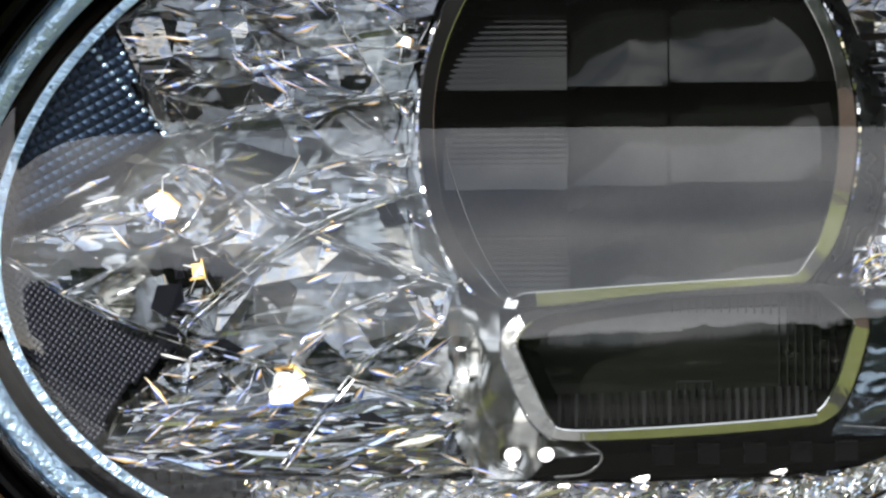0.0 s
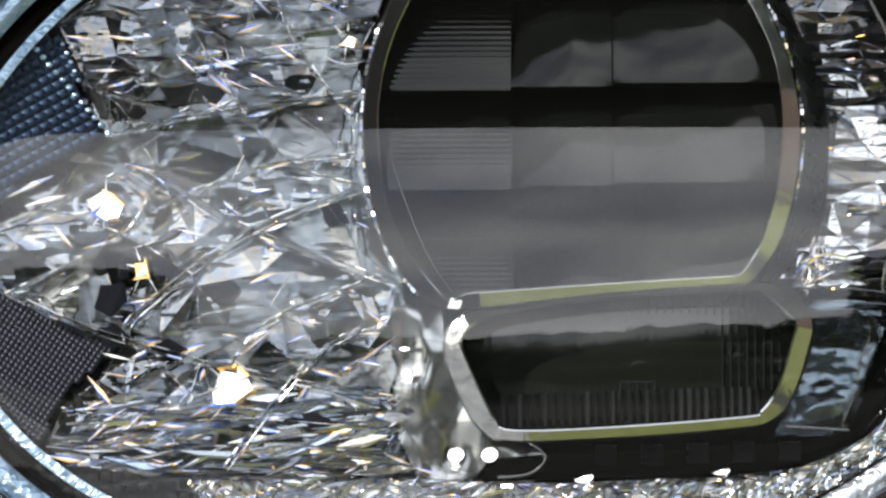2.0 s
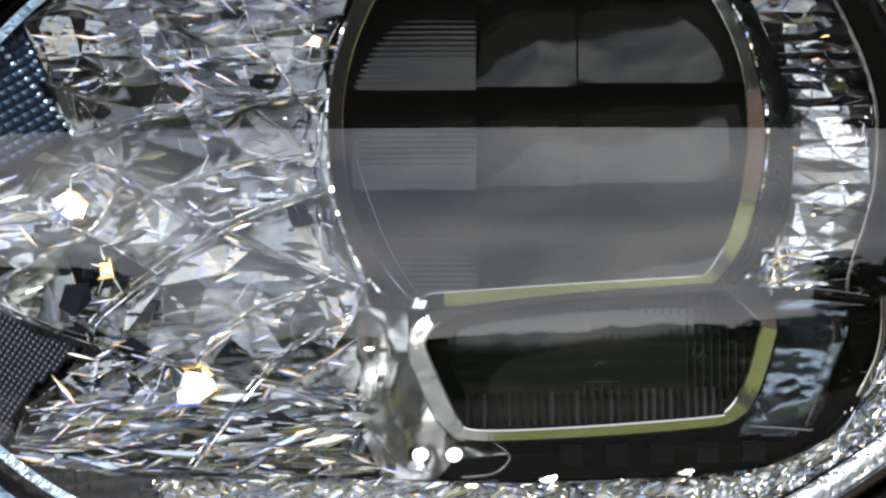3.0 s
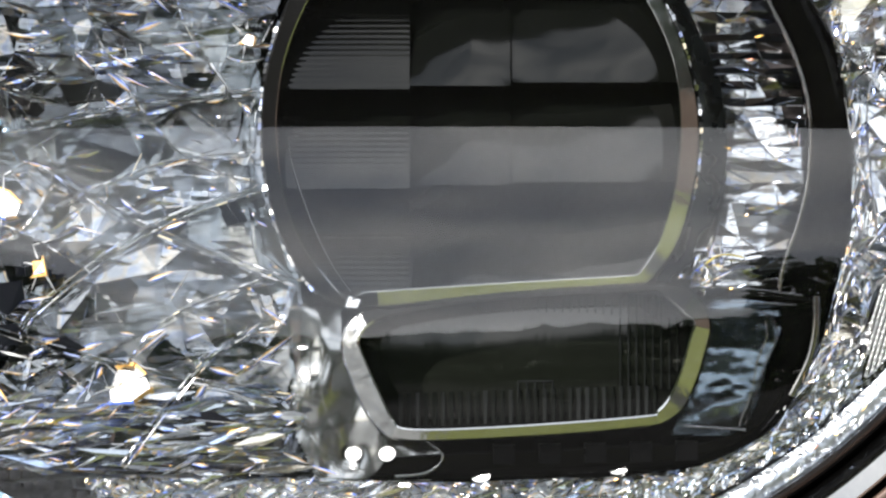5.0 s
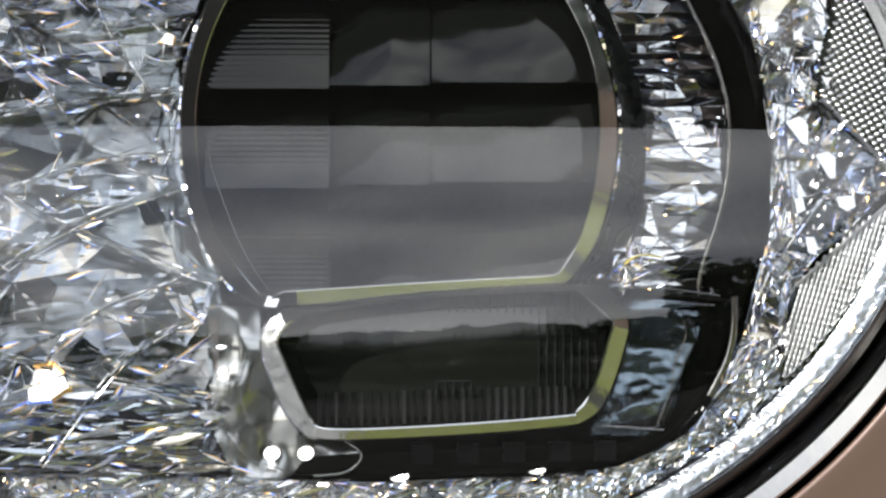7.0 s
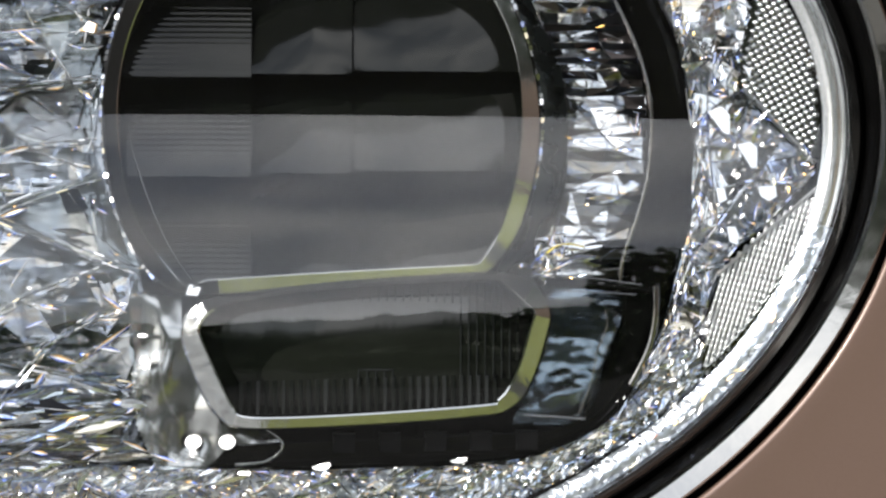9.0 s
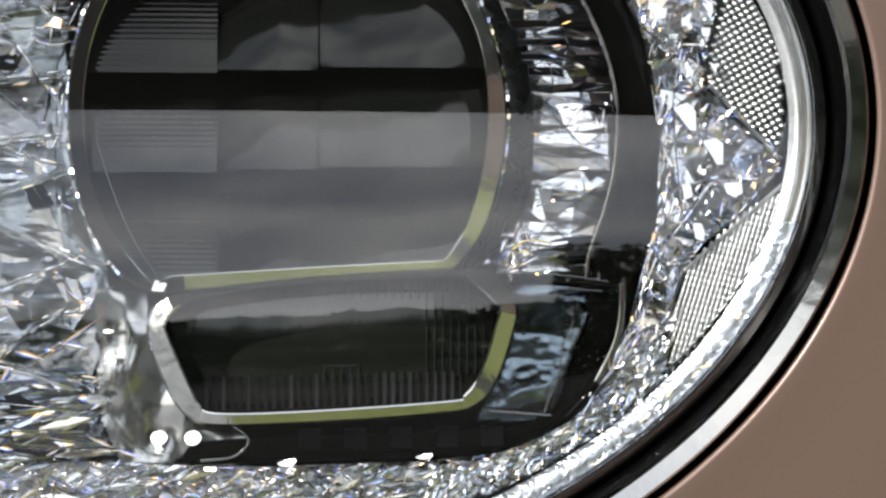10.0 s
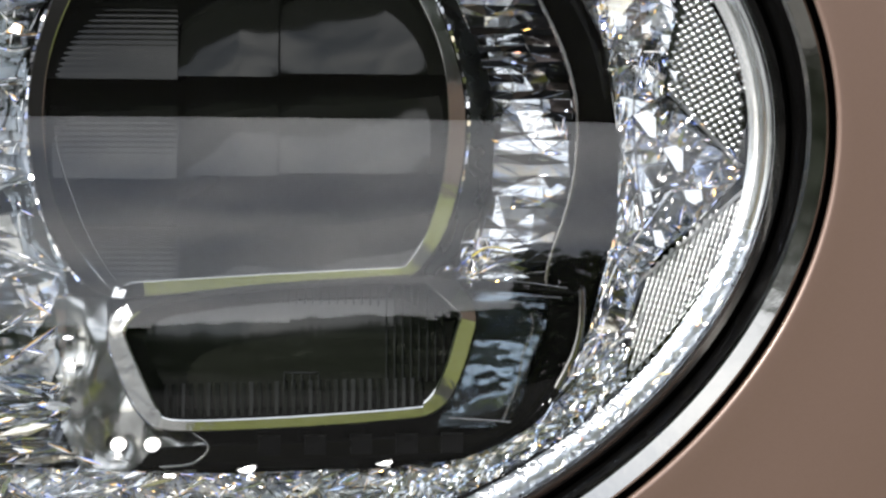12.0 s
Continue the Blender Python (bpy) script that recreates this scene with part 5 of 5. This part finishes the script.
# broad flat facets, pale with the sky's light
FLATS = [
    [(80.3, 16.8), (82.6, 17.4), (83.9, 16.3), (83.9, 12.8), (82.9, 12.6)],
    [(84.1, 9.4), (87.2, 9.6), (87.5, 7.6), (86.0, 6.8), (84.6, 7.6)],
    [(78.6, 2.2), (80.1, 2.2), (80.7, 0.7), (80.5, -1.0), (79.1, -0.5)],
    [(76.6, 9.0), (78.1, 9.2), (78.6, 7.0), (77.1, 6.3)],
    [(75.0, 22.6), (77.5, 23.6), (79.0, 22.1), (79.0, 18.6), (78.0, 18.8)],
    [(71.3, 40.1), (73.8, 40.4), (73.4, 38.6), (71.6, 38.4)],
    [(76.4, 38.4), (78.2, 39.7), (77.7, 37.5), (76.4, 37.1)],
    [(79.9, 36.9), (81.5, 36.9), (81.2, 35.4), (80.2, 35.5)],
    [(81.3, 30.9), (82.8, 30.2), (82.5, 28.7)],
]
for k, poly in enumerate(FLATS):
    r = random.Random(k)
    du, dv = math.tan(radians(-5 + r.uniform(-3, 3))), math.tan(radians(13 + r.uniform(-2.5, 2.5)))
    m = sum((Vector(p) for p in poly), Vector((0, 0))) / len(poly)
    front = [at(p[0], p[1], -1.6 + (p[0] - m.x) * -du + (p[1] - m.y) * dv) for p in poly]
    n = len(poly)
    rear = [p + Vector((0, 0.002, 0)) for p in front]
    part("flat_facet", front + rear, [tuple(range(n)), tuple(range(n, 2 * n))[::-1]] + [(i, (i + 1) % n, n + (i + 1) % n, n + i) for i in range(n)], CHROME, right,
         "broad pale polished facet")
ridges(right, 0.14, 5, "bright polished facet edges")
glints(right, RIGHT, 150, -0.8, 0.42, 41, 6.0, 70)
flashes(right, RIGHT, 24, -1.7, 1.0, 85, 65, 30)
blades(right, RIGHT, 30, (1.6, 4.2), (0.5, 1.3), 60, 26, 64, -0.4, tilt=(20, 12))
blades(right, [(62, 40), (70, 44), (75, 20), (74, 0), (70, -16), (58, -36), (52, -40), (62, -30), (69, -6), (72.5, 12), (71, 30)], 110, (1.5, 5.0), (0.3, 0.8), 75, 12, 65, -0.6, in_cluster, tilt=(22, 10))

# stacked bars of crystal between the lens and the crescent
STACK = [(44, -10), (58.6, -10), (63, 5), (64.5, 22), (62.5, 33), (57, 45), (52, 54), (42, 54), (47, 40), (50, 28), (50.5, 18)]
stack = shards("crystal_stack", STACK, 3.8, lambda p: 6.5, 0.9, 12, PALE, lamp, "mirror-backed stack of clear crystal bars", stretch=(2.6, 0.85), lean=0.22)
STACK_FRONT = [(44.6, -8.5), (58.6, -9.5), (62.2, 3), (63.8, 14), (63.8, 24), (61.5, 34), (57, 44), (51, 50), (40, 50), (45.5, 38), (49.0, 30), (50.3, 20), (50.0, 10), (48.3, 2)]


def side_at(v, side):
    """How far a side of the stack lies to the right at a height."""
    for (u0, v0), (u1, v1) in zip(side, side[1:]):
        if v1 <= v <= v0:
            return u1 + (u0 - u1) * (v - v1) / (v0 - v1)
    return side[0][0] if v > side[0][1] else side[-1][0]


STACK_INNER = ((40, 50), (45.5, 38), (49.0, 30), (50.3, 20), (50.0, 10), (48.3, 2), (44.6, -8.5))
STACK_OUTER = ((55.0, 50), (58.0, 44), (62.0, 34), (64.2, 24), (64.2, 14), (62.6, 3), (59.6, -9.5))
BAR_ENDS = (50.0, 47.2, 44.2, 40.3, 36.6, 33.6, 31.0, 28.2, 25.4, 21.7, 18.0, 14.0, 9.8, 6.2, 2.4, -1.6, -5.2, -8.4)


def crystal_bar(top, foot, seed):
    """A lying prism: an upper row of facets to the sky, a lower row to the ground, cut to points where they meet."""
    r = random.Random(seed)
    cols = r.choice((2, 3, 3, 4))
    rows = []
    for f, lift in ((1.0, 0.4), (r.uniform(0.3, 0.55), -r.uniform(0.4, 0.85)), (0.0, 0.3)):
        v = foot + (top - foot) * f
        u0, u1 = side_at(v, STACK_INNER), side_at(v, STACK_OUTER)
        row = []
        for k in range(cols + 1):
            g = k / cols + (r.uniform(-0.1, 0.1) if 0 < k < cols else 0.0)
            sway = 0.5 * (top - foot) * r.uniform(-0.3, 0.3) if 0 < k < cols else 0.0
            row.append((Vector((u0 + (u1 - u0) * g, v + sway)), 1.2 + lift + r.uniform(-0.35, 0.35) + 1.2 * (g - 0.3) ** 2))
        rows.append(row)
    verts, faces = [], []
    for j in range(2):
        for k in range(cols):
            quad = (rows[j + 1][k], rows[j + 1][k + 1], rows[j][k + 1], rows[j][k])
            halves = ((0, 1, 2), (0, 2, 3)) if r.random() < 0.5 else ((0, 1, 3), (1, 2, 3))
            for h in halves:
                n = len(verts)
                verts += [at(quad[e][0].x, quad[e][0].y, quad[e][1]) for e in h]
                faces.append((n, n + 1, n + 2))
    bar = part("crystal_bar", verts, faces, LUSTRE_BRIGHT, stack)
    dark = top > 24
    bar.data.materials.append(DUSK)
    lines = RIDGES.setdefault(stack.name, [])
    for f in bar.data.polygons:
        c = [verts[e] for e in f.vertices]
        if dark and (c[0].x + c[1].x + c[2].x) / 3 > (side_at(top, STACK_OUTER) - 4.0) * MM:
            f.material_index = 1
        # half the ground-facing facets coloured dark, in place of what they mirror
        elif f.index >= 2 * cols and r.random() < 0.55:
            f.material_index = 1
        for e in range(3):
            if r.random() < 0.45:
                lines.append((c[e].copy(), c[(e + 1) % 3].copy()))


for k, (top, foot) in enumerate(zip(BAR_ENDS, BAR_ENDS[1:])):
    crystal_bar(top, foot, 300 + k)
right_half = [i for i in range(200) if LENS_FRAME[i].x > 36 and -8 < LENS_FRAME[i].y < 62]
verts, faces = [], []
r = random.Random(4)
for i in right_half:
    p = LENS_FRAME[i]
    wide = 5.0 - 0.00125 * (p.y - 20) ** 2
    for f in (0.08, 0.35, 0.65, 1.0):
        verts.append(at(p.x + wide * f, p.y, 0.5 + 4.5 * f + 0.25 * noise.noise(Vector((p.y * 0.16, f, 4.0)))))
for k in range(len(right_half) - 1):
    if abs(right_half[k + 1] - right_half[k]) == 1:
        for f in range(3):
            faces.append((4 * k + f, 4 * k + f + 1, 4 * k + 5 + f, 4 * k + 4 + f))
ridges(stack, 0.13, 6, "bright polished facet edges")
glints(stack, STACK_FRONT, 18, 0.0, 0.5, 43, 6.0)
blades(stack, STACK_FRONT, 10, (2.5, 7.0), (0.5, 1.6), -2, 7, 66, 0.3, tilt=(12, 10, 12))
blades(stack, [(41, -6), (46, -8.5), (50, -6), (49.5, 2), (47, 3.5), (44.5, 1.5)], 34, (1.5, 5.5), (0.5, 1.5), 25, 35, 70, -0.6, tilt=(13, 9, 14))
part("sleeve", verts, faces, SLEEVE, stack, "dark satin sleeve round the lens", True)

# clear block beside the lower lens
block = curve([(47.6, -11.0), (54.5, -10.6), (58.4, -12.8), (59.0, -16), (56.6, -21), (53.5, -29), (52, -31.8), (43.2, -31), (45.6, -23)], 3)
faceted("light_guide", [tuple(p) for p in block], -1.0, 6.0, 0.1, 0, 77, lamp, label="clear bluish light guide block", long=2.5)
GUIDE_BACK = [(46, -9), (60, -9), (61, -16), (54.5, -33), (40.5, -33), (44.5, -22)]


def guide_shape(u, v):
    """A softly dented mirror: its head leans up to the sky, its foot to the ground."""
    s = v + 33
    dents = 0.55 * noise.noise(Vector((u * 0.12, v * 0.2, 2.0))) + 0.07 * noise.noise(Vector((u * 0.4, v * 0.7, 9.0)))
    return 0.0062 * s * s - 0.03 * s + dents


glass_patch("guide_mirror", 40, 62, -33, -9, [Vector(p) for p in GUIDE_BACK], guide_shape, GUIDE, lamp, step=0.4, depth=6.0, label="dented bluish mirror behind the light guide")


def rod(name, points, half, depth, mat, parent, label):
    """A rounded bar along a few points of its run."""
    run = curve(points, 8, False)
    verts, faces = [], []
    for k, p in enumerate(run):
        d = (run[min(k + 1, len(run) - 1)] - run[max(k - 1, 0)]).normalized()
        s = Vector((-d.y, d.x))
        for off, w in ((1.0, 1.2), (0.8, -0.5), (0.3, -0.95), (-0.3, -0.95), (-0.8, -0.5), (-1.0, 1.2)):
            q = p + s * off * half
            verts.append(at(q.x, q.y, depth + w * half))
    for k in range(len(run) - 1):
        faces += [(6 * k + e, 6 * k + e + 1, 6 * k + 7 + e, 6 * k + 6 + e) for e in range(5)]
    return part(name, verts, faces, mat, parent, label, True)


rod("shelf", [(46.5, -7.6), (56, -8.3), (66.0, -9.3)], 0.9, -0.6, BLACK, lamp, "glossy black shelf between the stack and the light guide")
rod("shelf_edge", [(47.5, -6.5), (56, -7.2), (63.5, -8.2)], 0.16, -1.0, EDGE, lamp, "thin bright edge of the shelf")
rod("shelf_edge", [(48.5, -9.3), (57, -9.6), (62.5, -9.9)], 0.12, -1.0, EDGE, lamp, "thin bright edge of the shelf")
rod("guide_edge", [(47.8, -10.9), (54.5, -10.7), (58.3, -12.4), (59.1, -15.6), (57.0, -20.8), (55.0, -26.5), (53.4, -31.2)], 0.22, -1.3, CRYSTAL, lamp, "clear rounded edge of the light guide")
rod("guide_edge", [(57.0, -12.6), (57.3, -15.6), (55.6, -20.0), (54.6, -25.5), (52.4, -31.0)], 0.14, -1.3, SMOKED_CHROME, lamp, "thin bright line in the light guide")
rod("guide_edge", [(42.6, -31.3), (48, -31.6), (53.6, -32.0)], 0.25, -1.3, EDGE, lamp, "thin bright line in the light guide")
rod("amber_line", [(46.6, -2.6), (48.4, -1.3), (50.6, -1.0), (53.2, -1.5)], 0.16, -1.4, YELLOW_LINE, stack, "thin curved amber line")
flashes(stack, [(58.5, 17.5), (63.0, 17.5), (63.4, 23), (59.5, 23)], 8, -0.6, 0.8, 86, 70, 30)
flashes(stack, [(44.5, -7.5), (50, -6), (49.5, 2), (46.5, 1)], 10, -0.9, 1.0, 87, 40, 35)
corner = [at(u, v, w) for u, v, w in ((-17.3, -10.2, -5.2), (-15.2, -10.4, -5.2), (-14.6, -9.0, -4.9), (-16.6, -8.4, -4.9))]
part("corner_facet", corner + [p + Vector((0, 0.004, 0)) for p in corner], [(0, 1, 2, 3), (7, 6, 5, 4), (0, 4, 5, 1), (1, 5, 6, 2), (2, 6, 7, 3), (3, 7, 4, 0)], SATIN, lamp,
     "small white facet where the two frames meet")
rod("crescent_lip", [(66.0, -8.4), (65.9, -14.0), (64.8, -19.5), (61.6, -26.0)], 0.8, -0.9, SMOKED_CHROME, lamp, "rounded smoky chrome lip of the crescent")

for k in range(5):
    u, v = 10.8 + 8.1 * k, -36.4 + 0.16 * k
    front = [at(u + x, v + y, -0.6) for x, y in ((-1.9, -1.7), (1.9, -1.7), (1.9, 1.7), (-1.9, 1.7))]
    part("led_window", front + [p + Vector((0, 0.002, 0)) for p in front], [(0, 1, 2, 3), (7, 6, 5, 4), (0, 4, 5, 1), (1, 5, 6, 2), (2, 6, 7, 3), (3, 7, 4, 0)], SHADE, lamp,
         "dim square window of an unlit diode")

# smooth clear bowl left of the lower lens
def bowl_shape(u, v):
    """A softly bulging clear-coated mirror."""
    return 0.05 * (v + 30) + 1.7 * noise.noise(Vector((u * 0.13, v * 0.1, 4.0))) + 0.4 * noise.noise(Vector((u * 0.35, v * 0.2, 8.0)))


glass_patch("smooth_reflector", -28, 0, -43, -9, [Vector(p) for p in SMOOTH_BACK], bowl_shape, MILKY, lamp, step=0.4, depth=3.0, label="smooth grey reflector bowl")
rod("bowl_edge", [(-20.6, -18.5), (-21.8, -24.0), (-20.5, -29.5), (-17.5, -34.0)], 0.22, 0.6, CRYSTAL, lamp, "clear rounded edge of the reflector bowl")
rod("bowl_edge", [(-24.2, -13.0), (-23.6, -20.0), (-24.2, -27.0)], 0.3, 0.8, CRYSTAL, lamp, "clear rounded edge of the reflector bowl")
rod("bowl_edge", [(-3.2, -33.8), (-0.6, -35.6), (-0.2, -37.4), (-3.0, -39.6), (-8.5, -40.2)], 0.3, 0.0, MILKY, lamp, "clear rounded edge of the reflector bowl")
rod("bowl_edge", [(-23.4, -32.5), (-19.8, -37.0), (-14.0, -39.4)], 0.35, 0.4, CRYSTAL, lamp, "clear rounded edge of the reflector bowl")

# slim crystals along the foot of the lamp
FOOT = [(-64, -39.6), (-60, -39.8), (-30, -40), (0, -41.3), (20, -40.5), (40, -39.3), (50, -37), (57, -33), (64, -26), (70, -16), (75.3, -16), (75, -25), (68.5, -33.5), (60, -41), (48, -47.5), (30, -51), (0, -54), (-44, -54), (-61, -47)]
foot = shards("crystal_foot", FOOT, 2.4, lambda p: 4.0, 0.8, 21, FROST, lamp, "mirror-backed strip of slim cut crystals", stretch=(1.8, 0.6), lean=0.2)
HATCH = []
for k in range(46):
    u = -94 + 3.7 * k
    v = -38 if u < 44 else -38 + (u - 44) * 0.85
    HATCH.append([(u + 2.5 + rng.uniform(-1, 1), v + 2.5), (u + rng.uniform(-0.5, 0.5), v - 2.5), (u - 3.5 + rng.uniform(-1.5, 1), v - 8.5), (u - 6 + rng.uniform(-1, 1), v - 14)])


DARK_FOOT = [(-95, -38.2), (-64.5, -39.8), (-61.5, -47), (-45, -54), (-70, -54), (-88, -46)]
beads("infill", DARK_FOOT, 2.3, 4, 1.6, 0.3, lamp, "dark beaded infill under the crystals", NAVY, 0.8)
shards("infill", DARK_FOOT, 3.0, lambda p: 2.0, 0.1, 73, NAVY, lamp, "dark floor under the beads", lean=0.0)


def in_foot(p):
    return inside(p, FOOT)


cut_panel(foot, in_foot, HATCH, (-92, 75, -54, -15), (4.4, 1.5), 1.0, 51, depth=0.8, thick=3.0, spark=0.5)
ridges(foot, 0.12, 8, "bright polished facet edges")
blades(foot, FOOT, 170, (2.5, 8.0), (0.4, 1.3), 16, 18, 67, -0.2, tilt=(13, 9, 12), mat=BLADE_PALE)
blades(foot, [(30, -41), (45, -39.5), (55, -35), (63, -28), (70, -17), (75.2, -16), (75, -25), (68.5, -33.5), (60, -41), (48, -47.5), (30, -51)], 330, (0.9, 3.0), (0.3, 0.9), 45, 24, 69, -0.8, tilt=(14, 8, 11), mat=BLADE_PALE)
glints(foot, FOOT, 150, 0.0, 0.36, 47, 6.0, 30)
flashes(foot, FOOT, 40, -1.0, 0.9, 84, 30, 25)
RING_LOW = [tuple(p) for p in oval(108.8, 73.7, 240) if p.x > 20 and p.y < 0] + [tuple(p) for p in reversed(oval(105.8, 70.7, 240)) if p.x > 20 and p.y < 0]
glints(foot, RING_LOW, 240, -4.0, 0.55, 53, 6.0, 40)


# mirror domes and flat facets added as sun glints, facing half way to the sun
def sun_glints():
    eye = Vector((0, -REACH, HEIGHT))
    for u, v, a, b in ((-15.9, -36.2, 1.25, 1.35), (-9.9, -36.2, 1.25, 1.35), (-7.6, -41.7, 1.6, 1.0), (6.6, -40.2, 1.5, 1.1), (30.9, -39.1, 1.4, 0.8),
                       (-24.4, -21.9, 0.9, 0.9), (-24.9, -17.4, 0.8, 0.45)):
        place = at(u, v, 1.0)
        n = ((eye - place).normalized() + sun_way).normalized()
        x = n.cross(Vector((0, 0, 1))).normalized() * -1
        y = n.cross(x) * -1
        verts = [place]
        for ring in range(1, 5):
            f = ring / 4
            for k in range(14):
                t = 2 * math.pi * k / 14
                verts.append(place + (x * a * 1.25 * math.cos(t) + y * b * math.sin(t)) * f * MM - n * 0.07 * a * f * f * MM)
        faces = [(0, 1 + k, 1 + (k + 1) % 14) for k in range(14)]
        for ring in range(3):
            faces += [(1 + ring * 14 + k, 15 + ring * 14 + k, 15 + ring * 14 + (k + 1) % 14, 1 + ring * 14 + (k + 1) % 14) for k in range(14)]
        part("glint_dome", verts, faces, SATIN, lamp, "small mirror dome added for a sun glint", True)
    # large facets of the panel that face the sun, their glare fringes painted amber and blue
    for poly, wide in (([(-83.1, 9.5), (-78.6, 11.1), (-76.4, 10.5), (-74.3, 8.1), (-74.7, 4.8), (-77.3, 4.6), (-80.3, 7.0)], 0.55),
                       ([(-60.1, -25.6), (-57.9, -21.1), (-54.6, -19.9), (-51.9, -21.8), (-51.7, -24.6), (-54.7, -26.9), (-58.7, -27.2)], 0.6),
                       ([(-36.1, 36.6), (-34.7, 37.8), (-33.2, 37.4), (-33.6, 36.0), (-35.4, 35.8)], 0.25),
                       ([(-73.6, -1.8), (-71.0, -1.6), (-70.3, -4.3), (-72.5, -4.5)], 0.9)):
        r = random.Random(round(poly[0][0]))
        m = sum((Vector(p) for p in poly), Vector((0, 0))) / len(poly) + Vector((r.uniform(-0.8, 0.8), r.uniform(-0.8, 0.8)))
        k = len(poly)
        poly = [m + (Vector(p) - m) * r.uniform(0.75, 1.2) for p in poly]
        for i in range(k):
            tri = [m, m + (Vector(poly[i]) - m) * 0.85, m + (Vector(poly[(i + 1) % k]) - m) * 0.85]
            edge = [tri[1], tri[2], tri[2] + (tri[2] - m).normalized() * wide, tri[1] + (tri[1] - m).normalized() * wide]
            kind_of = AMBER_FRINGE if i in (1, 2, 4) else BLUE_FRINGE
            for shape, lean, mat in ((tri, r.uniform(2, 9) if i % 2 else r.uniform(12, 19), WHITE_CUT if wide < 0.8 else (AMBER_FRINGE, WHITE_CUT, BLUE_FRINGE, AMBER_FRINGE)[i]), (edge, r.uniform(12, 20), kind_of)):
                if shape is edge and i % 3 == 0:
                    continue
                if wide > 0.8 and shape is tri:
                    lean = r.uniform(10, 15)
                place = at(m.x, m.y, -1.2)
                n = to_sun(place, lean, r)
                front = []
                for p in shape:
                    q = at(p.x, p.y, -1.2)
                    front.append(q - Vector((0, 1, 0)) * ((q - place).dot(n) / n.y))
                s = len(front)
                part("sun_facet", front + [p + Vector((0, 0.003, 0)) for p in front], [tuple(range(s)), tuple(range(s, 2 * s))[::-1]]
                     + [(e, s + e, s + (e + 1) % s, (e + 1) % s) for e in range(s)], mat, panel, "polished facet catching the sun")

        # slim slivers added as rays of glare round the facet
        verts, faces = [], []
        for i in range(4):
            way = radians(r.uniform(0, 360))
            d, s = Vector((math.cos(way), math.sin(way))), Vector((-math.sin(way), math.cos(way)))
            n = to_sun(at(m.x, m.y, -1.0), r.uniform(7, 15), r)
            far, half = r.uniform(4.0, 6.5) * min(1.0, 0.4 + wide), 0.16
            base = at(m.x, m.y, -1.0)
            e = len(verts)
            for p in (m + d * 1.5 + s * half, m + d * 1.5 - s * half, m + d * far):
                q = at(p.x, p.y, -1.0)
                verts.append(q - Vector((0, 1, 0)) * ((q - base).dot(n) / n.y) * 0.2)
            faces.append((e, e + 1, e + 2))
        tagged(part("rays", verts, faces, WHITE_CUT, panel, "slim slivers added as glare rays round a facet"), kind="stuff")


sun_glints()

# ---- clear cover ----
def cover_depth(u, v):
    s = v + 26.7
    radius = 140.0
    s2 = max(-70.0, min(95.0, s))
    return -34 + radius - math.sqrt(radius * radius - s2 * s2) + u * u / 1200


verts, faces = [], []
steps = 36
oval_line = oval(111.0, 75.9, 160)
for k in range(steps + 1):
    f = k / steps
    for p in oval_line:
        q = Vector((-8.3, 9.3)).lerp(p, f)
        verts.append(at(q.x, q.y, cover_depth(q.x, q.y) + 9.0 * f ** 24))
for k in range(steps):
    for i in range(160):
        j = (i + 1) % 160
        faces.append((k * 160 + i, (k + 1) * 160 + i, (k + 1) * 160 + j, k * 160 + j))
glass = part("cover", verts, faces, COVER, lamp, "clear domed polycarbonate cover", True)
glass.visible_shadow = False
